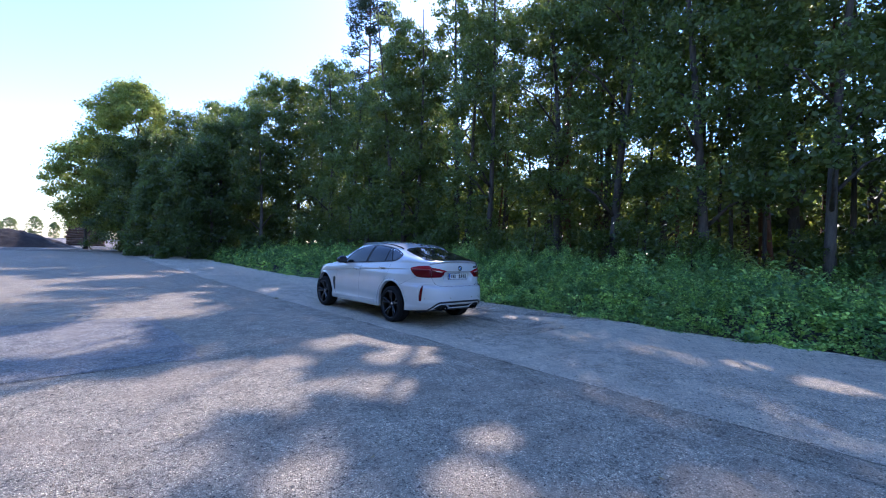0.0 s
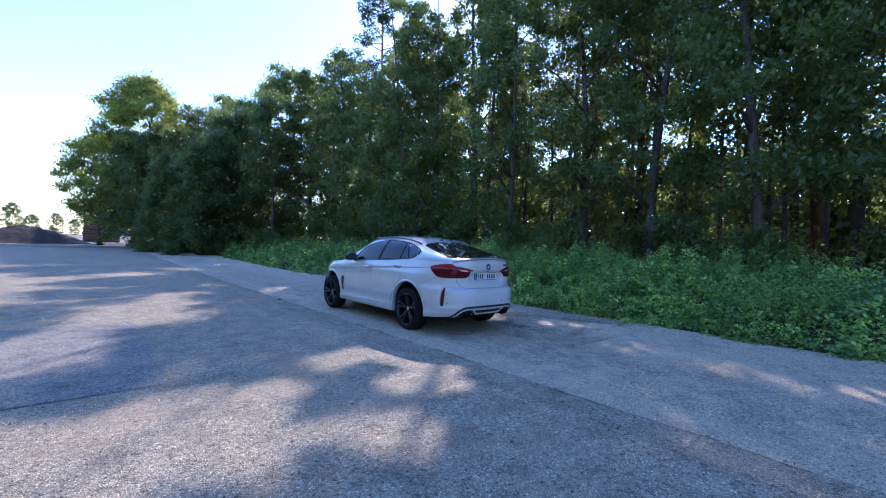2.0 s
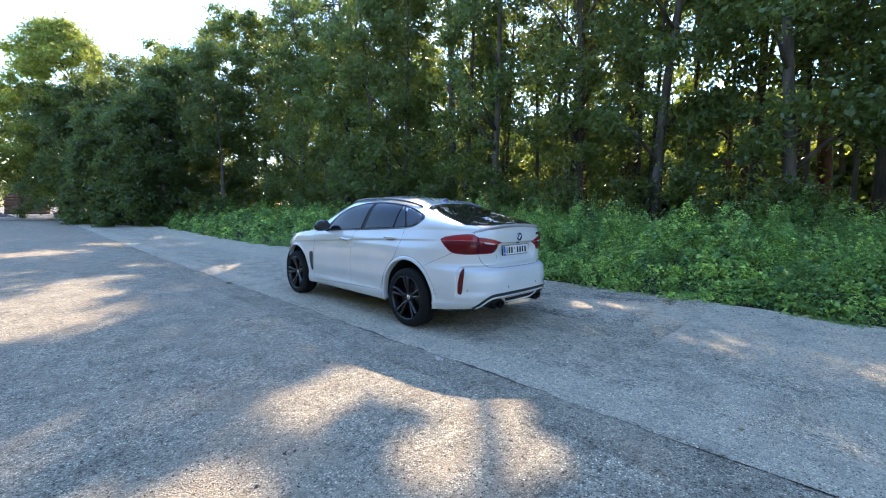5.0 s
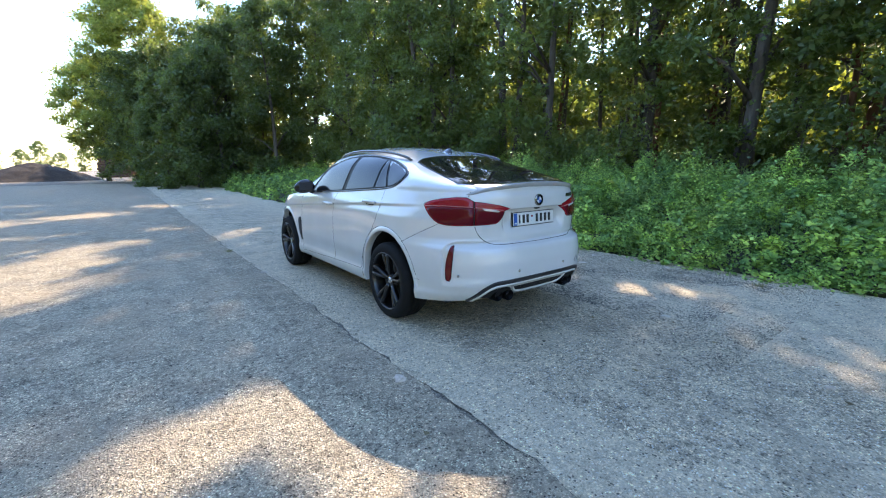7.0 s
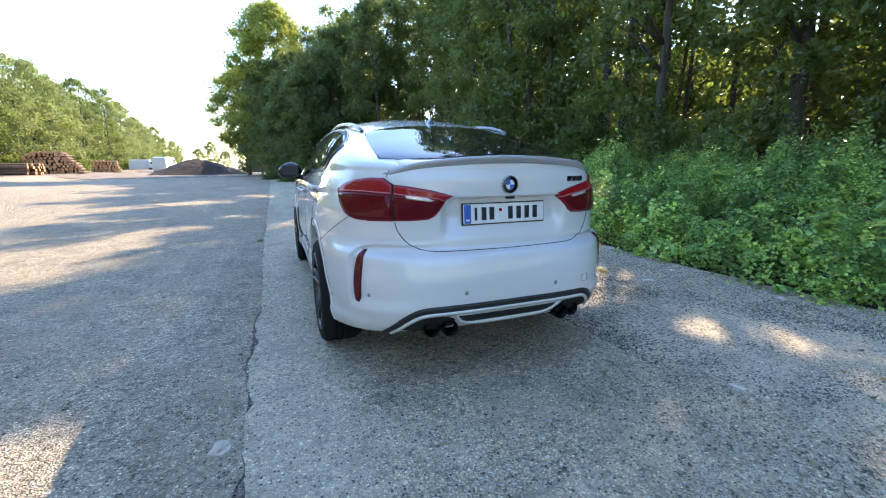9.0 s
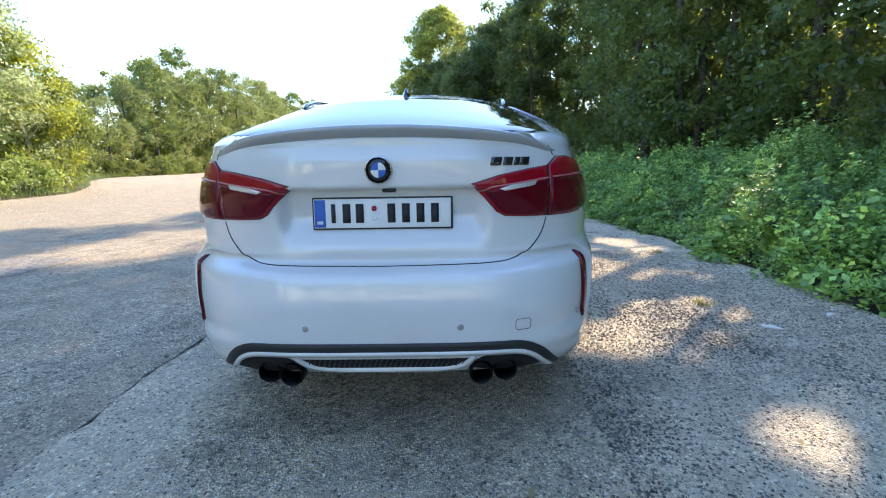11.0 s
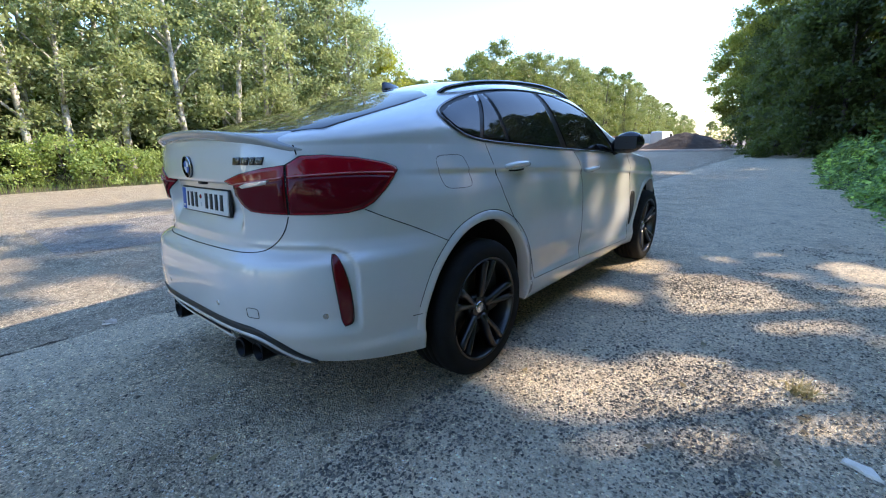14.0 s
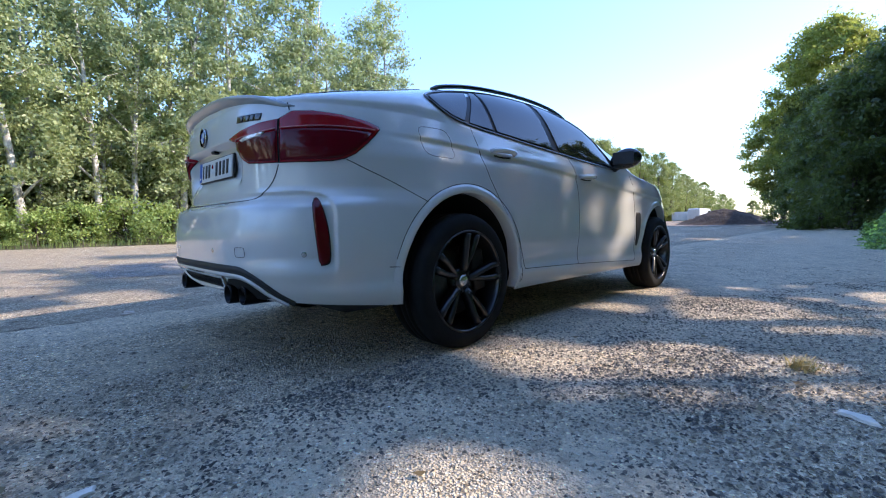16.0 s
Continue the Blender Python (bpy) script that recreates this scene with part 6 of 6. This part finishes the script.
tagged(new("creeping_weeds", weed_mesh(900, 14, -13, 14, 0.06, 33, M_weed, 0.4, True)), "low creeping weeds over the asphalt's edge", "weeds", kind="stuff")
tagged(new("grass", blades(6000, -13, 22, 34, M_grass, 0.5, 1.1, 2.4, 6.8)), "thin grass stalks among the weeds", "grass", kind="stuff")
tagged(new("grass", blades(9000, -35, 30, 35, M_grass, 0.1, 0.45, -1.6, 0.1, "left")), "sunlit grass at the yard's far edge", "grass", kind="stuff")


def big_leaf_plant(x, y, z0, n, size, seed):
    """A plant with a few broad, bent leaves on stalks."""
    rng = np.random.default_rng(seed)
    ob = thing("broad_leaf_plant", "green plant with broad leaves among the weeds", "plant", pose(x, y, rise(x, y) - 0.02), "broad-leaved plants")
    for i in range(n):
        a = rng.random() * 6.28
        tip = Vector((math.cos(a) * size * 0.7, math.sin(a) * size * 0.7, z0 * rng.uniform(0.75, 1.05)))
        part("stalk", mesh_of("stalk", *tube([(0, 0, 0), tip * 0.5 + Vector((0, 0, 0.12)), tip], (0.012, 0.009, 0.006), 6), M_weed), ob)
        vs, fs = [], []
        rows, cols = 7, 5
        for r in range(rows):
            t = r / (rows - 1)
            w = size * 0.42 * math.sin(math.pi * (0.12 + 0.86 * t) ** 0.8) + 0.002
            for cidx in range(cols):
                s = cidx / (cols - 1) * 2 - 1
                vs.append(tip + Vector((math.cos(a) * t * size - math.sin(a) * s * w, math.sin(a) * t * size + math.cos(a) * s * w, 0.10 * t - 0.35 * size * t * t + 0.12 * size * abs(s) + 0.02 * math.sin(9 * t + 5 * s))))
        for r in range(rows - 1):
            for cidx in range(cols - 1):
                q = r * cols + cidx
                fs.append((q, q + 1, q + cols + 1, q + cols))
        part("leaf", mesh_of("leaf", vs, fs, M_weed), ob)
    return ob


for i, (x, y, z, n, s) in enumerate(((5.3, 0.4, 0.95, 6, 0.3), (4.9, 2.6, 0.8, 6, 0.28), (6.0, -1.4, 1.0, 6, 0.32), (4.3, -0.9, 0.5, 5, 0.22), (5.6, 5.0, 0.9, 6, 0.3), (4.6, -3.6, 0.6, 5, 0.25))):
    big_leaf_plant(x, y, z, n, s, 40 + i)

def fern(x, y, n, size, seed):
    """Arching fronds, each a stalk with two rows of narrow leaflets."""
    rng = np.random.default_rng(seed)
    ob = thing("fern", "bright yellow-green fern at the asphalt's edge", "fern", pose(x, y, rise(x, y) - 0.01), "ferns by the asphalt")
    for i in range(n):
        a = rng.random() * 6.28
        out, side = np.array((math.cos(a), math.sin(a), 0.0)), np.array((-math.sin(a), math.cos(a), 0.0))
        s = size * rng.uniform(0.75, 1.15)
        ts = np.linspace(0, 1, 15)
        line = np.outer(ts * (0.55 + 0.3 * ts) * s, out) + np.outer((1.25 * ts - 0.6 * ts ** 2) * s, (0, 0, 1))
        q = []
        for k in range(3, 15):
            w = s * 0.24 * (1.05 - ts[k]) + 0.01
            d = line[k] - line[k - 1]
            for sg in (-1, 1):
                tip = line[k] + side * sg * w + d * 0.9 - np.array((0, 0, 0.12 * w))
                q.append([line[k] - d * 0.3, line[k] * 0.5 + tip * 0.5 - d * 0.28, tip, line[k] * 0.5 + tip * 0.5 + d * 0.28])
        fr = part("frond", quads_mesh("frond", np.array(q), M_fern), ob)
        part("stalk", mesh_of("stalk", *tube([tuple(p) for p in line[::2]], [0.006 * (1 - 0.8 * t) for t in ts[::2]], 5), M_fern), fr)


for i, (x, y, n, s) in enumerate(((3.85, 1.5, 9, 0.62), (4.2, 0.9, 9, 0.7), (3.8, 0.5, 8, 0.5), (4.5, 1.9, 8, 0.7), (4.3, -2.4, 7, 0.5), (3.4, 9.0, 7, 0.5))):
    fern(x, y, n, s, 140 + i)

rl = np.random.default_rng(51)
n = 420
lx, ly = rl.uniform(-6, 3.4, n), rl.uniform(-8, 9, n)
lx[:260] = 3.4 - np.abs(rl.normal(0, 0.8, 260))
lc = np.stack([lx, ly, np.full(n, 0.022)], axis=1)
q = leaves(lc, 0.045, rl, 8.0, 0.6)
q[:, :, 2] = np.maximum(q[:, :, 2], 0.012)
tagged(new("fallen_leaves", quads_mesh("fallen_leaves", q, M_litter)), "dry fallen leaves on the asphalt", "leaves", kind="stuff")


def tuft(x, y, n, h, seed):
    """A small dry tuft growing out of a crack."""
    rng = np.random.default_rng(seed)
    p = np.stack([x + rng.normal(0, 0.035, n), y + rng.normal(0, 0.035, n), np.full(n, 0.004)], axis=1)
    d = rng.standard_normal((n, 3)) * np.array((1, 1, 0))
    w = np.cross(d, np.array((0, 0, 1.0))) * 0.0022
    hh = rng.uniform(0.4, 1.0, n)[:, None] * h
    m1, m2 = p + np.array((0, 0, 0.6)) * hh + d * hh * 0.25, p + np.array((0, 0, 0.85)) * hh + d * hh * 0.7
    q = np.concatenate([np.stack([p - w, p + w, m1 + w, m1 - w], axis=1), np.stack([m1 - w, m1 + w, m2 + w * 0.2, m2 - w * 0.2], axis=1)])
    thing("grass_tuft", "small dry grass tuft growing from the asphalt", "grass", pose(0, 0, 0), "grass tufts", data=quads_mesh("grass_tuft", q, M_straw))


for i, (x, y, n, h) in enumerate(((2.3, -0.7, 90, 0.07), (2.9, 1.3, 70, 0.06), (-1.5, 3.2, 60, 0.06), (3.0, -3.3, 60, 0.06))):
    tuft(x, y, n, h, 90 + i)


# ---- the yard's far end ----
def log_stack(label, x, y, turn, length, rows, r, seed, ends):
    """Logs piled in rows; ends: how much of the cut wood shows at the tips."""
    rng = random.Random(seed)
    ob = thing("log_stack", label, "log pile", pose(x, y, rise(x, y) + 0.012, 0, 0, turn), "log piles")
    for j in range(rows):
        n = max(1, int(ends - j * (0.5 if ends < 12 else 1.3)))
        for i in range(n):
            rr = r * rng.uniform(0.7, 1.15)
            cx = (i - (n - 1) / 2) * r * 2.0 + rng.uniform(-0.06, 0.06)
            cz = r + j * r * 1.72 + rng.uniform(-0.03, 0.03)
            l2, sh = length / 2 * rng.uniform(0.88, 1.0), rng.uniform(-0.25, 0.25)
            lg = part("log", mesh_of("log", *tube([(cx, -l2 + sh, cz), (cx + rng.uniform(-.03, .03), sh, cz), (cx, l2 + sh, cz)], (rr, rr * 0.97, rr * 0.9), 9, False), M_log), ob)
            for e, k in ((-l2 + sh, 1), (l2 + sh, -1)):
                vs = [(cx + rr * 0.99 * math.cos(w), e, cz + rr * 0.99 * math.sin(w)) for w in np.arange(0, 6.28, 0.698)]
                part("cut_end", mesh_of("cut_end", vs, [tuple(range(9))], M_logend, False), lg)
    return ob


log_stack("stack of long brown logs beside the yard", -25.6, 49.0, 82, 7.0, 4, 0.16, 1, 8)
log_stack("pile of cut logs with orange ends", -24.0, 56.0, 12, 4.0, 8, 0.17, 2, 18)
log_stack("low pile of cut logs with orange ends", -21.6, 65.0, 12, 3.5, 5, 0.17, 3, 9)
log_stack("high stack of brown logs behind the trees", -3.0, 74.0, 88, 4.2, 11, 0.2, 4, 9)


def soil_heap(x, y, rx, ry, h):
    vs, fs = [], []
    n, m = 64, 22
    for j in range(m):
        t = j / (m - 1)
        for i in range(n):
            a = 2 * math.pi * i / n
            k = 1 + 0.13 * noise.noise((math.cos(a) * 1.6, math.sin(a) * 1.6, 2.0))
            px, py = rx * t * k * math.cos(a), ry * t * k * math.sin(a)
            z = h * (1 - t ** 1.5) ** 1.25 + (0.22 * noise.noise((px * 0.9, py * 0.9, 1.0)) + 0.12 * noise.noise((px * 2.6, py * 2.6, 6.0))) * (1 - t ** 6)
            vs.append((px, py, z if t < 1 else -0.05))
    for j in range(m - 1):
        for i in range(n):
            i2 = (i + 1) % n
            fs.append((j * n + i, (j + 1) * n + i, (j + 1) * n + i2, j * n + i2))
    return thing("soil_mound", "broad heap of dark brown soil on the yard", "soil heap", pose(x, y, rise(x, y) + 0.01), data=mesh_of("soil_heap", vs, fs, M_pile))


soil_heap(-10.1, 59.3, 5.7, 4.2, 1.95)


def white_block(x, y, sx, sy, sz, turn):
    ob = thing("container", "white box container at the yard's far end", "container", pose(x, y, rise(x, y) + 0.01, 0, 0, turn))
    part("container_body", mesh_of("container_body", *moved(box(sx, sy, sz, 0.03), pose(0, 0, sz / 2 + 0.08)), M_white, False), ob)
    for i in range(8):
        part("rib", mesh_of("rib", *moved(box(0.06, 0.05, sz * 0.9), pose(-sx / 2 + sx * (i + 0.5) / 8, -sy / 2 - 0.02, sz / 2 + 0.08)), M_white, False), ob)
    for sgn in (-1, 1):
        part("skid", mesh_of("skid", *moved(box(0.12, sy, 0.08), pose(sgn * sx * 0.4, 0, 0.04)), M_plastic, False), ob)


white_block(-24.0, 91.0, 3.2, 2.4, 1.75, 8)


def slatted_panel(x, y, slats):
    """Upright slats of uneven width on two rails and two posts."""
    ob = thing("slatted_panel", "white-painted slatted panel standing among the bushes", "fence", pose(x, y, rise(x, y) - 0.05))
    for yy in (slats[0][0] + 0.05, slats[-1][0] - 0.05):
        part("post", mesh_of("post", *moved(box(0.07, 0.07, 2.2, 0.006), pose(-0.06, yy, 1.1)), M_bark), ob, "weathered wooden post")
    length = slats[-1][0] - slats[0][0] + 0.2
    for zz in (1.15, 2.05):
        part("rail", mesh_of("rail", *moved(box(0.03, length, 0.06, 0.004), pose(-0.01, (slats[0][0] + slats[-1][0]) / 2, zz)), M_bark), ob, "grey wooden rail")
    for yy, w, top in slats:
        part("slat", mesh_of("slat", *moved(box(0.022, w, top - 0.75, 0.004), pose(0.018, yy, (top + 0.75) / 2)), M_white), ob)


slatted_panel(-18.3, 9.33, ((-0.52, 0.10, 2.33), (-0.19, 0.11, 2.36), (0.14, 0.08, 2.42), (0.28, 0.10, 2.46), (0.58, 0.08, 2.48)))


def far_vehicle(name, label, x, y, turn, prof, half, panes, axles, r):
    """A parked vehicle: its outline drawn out to its width, with window panes and wheels. panes: end, side and their places."""
    ob = thing(name, label, name.replace("_", " "), pose(x, y, rise(x, y) + 0.014, 0, 0, turn))
    bm = bmesh.new()
    rows = [[bm.verts.new((sx * half * (1.0 if z < 1.1 else 0.9), p, z)) for p, z in prof] for sx in (1, -1)]
    n = len(prof)
    for i in range(n):
        bm.faces.new((rows[0][i], rows[0][(i + 1) % n], rows[1][(i + 1) % n], rows[1][i]))
    bm.faces.new(rows[0][::-1])
    bm.faces.new(rows[1])
    bmesh.ops.bevel(bm, geom=bm.edges[:], offset=0.05, segments=2, affect="EDGES")
    bmesh.ops.recalc_face_normals(bm, faces=bm.faces)
    me = bpy.data.meshes.new("vehicle_body")
    bm.to_mesh(me)
    bm.free()
    me.materials.append(M_paint)
    part("vehicle_body", me, ob)
    for nm, sx, sy, sz, px, py, pz, tilt in panes:
        part(nm, mesh_of(nm, *moved(box(sx, sy, sz, 0.008), pose(px, py, pz, tilt)), M_glass, False), ob, "dark window")
    for sx in (-1, 1):
        for yy in axles:
            w = part("wheel", mesh_of("wheel", *moved(lathe([(0.6 * r, -0.1), (0.97 * r, -0.11), (r, 0.1), (0.6 * r, 0.11)], 20), pose(sx * (half - 0.1), yy, r)), M_rubber), ob)
            part("rim", mesh_of("rim", *moved(lathe([(0.0, 0.06), (0.6 * r, 0.08), (0.6 * r, -0.08), (0.0, -0.06)], 16), pose(sx * (half - 0.1), yy, r)), M_steel), w)


van_line = [(-2.6, 0.35), (-2.65, 1.0), (-2.55, 2.25), (-2.3, 2.4), (1.2, 2.4), (1.55, 2.25), (2.1, 1.45), (2.55, 1.2), (2.7, 0.8), (2.65, 0.35)]
far_vehicle("van", "white van parked at the yard's far end", -16.9, 75.5, -8, van_line, 0.98, [("windscreen", 1.6, 0.03, 0.85, 0, 1.86, 1.86, -53), ("side_window", 0.03, 0.8, 0.55, 0.9, 1.05, 1.75, 0), ("side_window", 0.03, 0.8, 0.55, -0.9, 1.05, 1.75, 0)], (-1.7, 1.7), 0.34)
car_line = [(-2.0, 0.3), (-2.05, 0.75), (-1.9, 1.0), (-1.55, 1.4), (0.2, 1.45), (0.95, 1.0), (1.95, 0.85), (2.05, 0.6), (2.0, 0.3)]
far_vehicle("parked_car", "small white hatchback parked beside the container", -21.4, 90.0, 8, car_line, 0.85, [("rear_window", 1.25, 0.03, 0.42, 0, -1.76, 1.2, -41), ("windscreen", 1.25, 0.03, 0.75, 0, 0.62, 1.22, 59), ("side_window", 0.03, 1.5, 0.32, 0.8, -0.5, 1.2, 0), ("side_window", 0.03, 1.5, 0.32, -0.8, -0.5, 1.2, 0)], (-1.25, 1.3), 0.3)


# white ribbed panels leaning on a frame behind the bushes across the yard
fr = thing("ribbed_panel", "white ribbed sheet panels leaning on a steel frame", "panel", pose(-19.6, 9.8, rise(-19.6, 9.8) + 0.0, 0, 0, 62))
for i in range(5):
    sheet = part("sheet", mesh_of("sheet", *moved(box(0.30, 0.03, 1.7, 0.008), pose(-0.75 + i * 0.33, 0, 1.45, 8, 5)), M_white, False), fr)
    part("rib", mesh_of("rib", *moved(box(0.07, 0.06, 1.7, 0.015), pose(-0.75 + i * 0.33, -0.03, 1.45, 8, 5)), M_white, False), sheet)
for xx in (-0.8, 0.85):
    part("post", mesh_of("post", *tube([(xx, 0.18, -0.05), (xx, 0.14, 2.3)], 0.04, 8), M_steel), fr)
part("rail", mesh_of("rail", *moved(box(2.4, 0.07, 0.09, 0.01), pose(0.2, 0.1, 0.62)), M_green, False), fr)
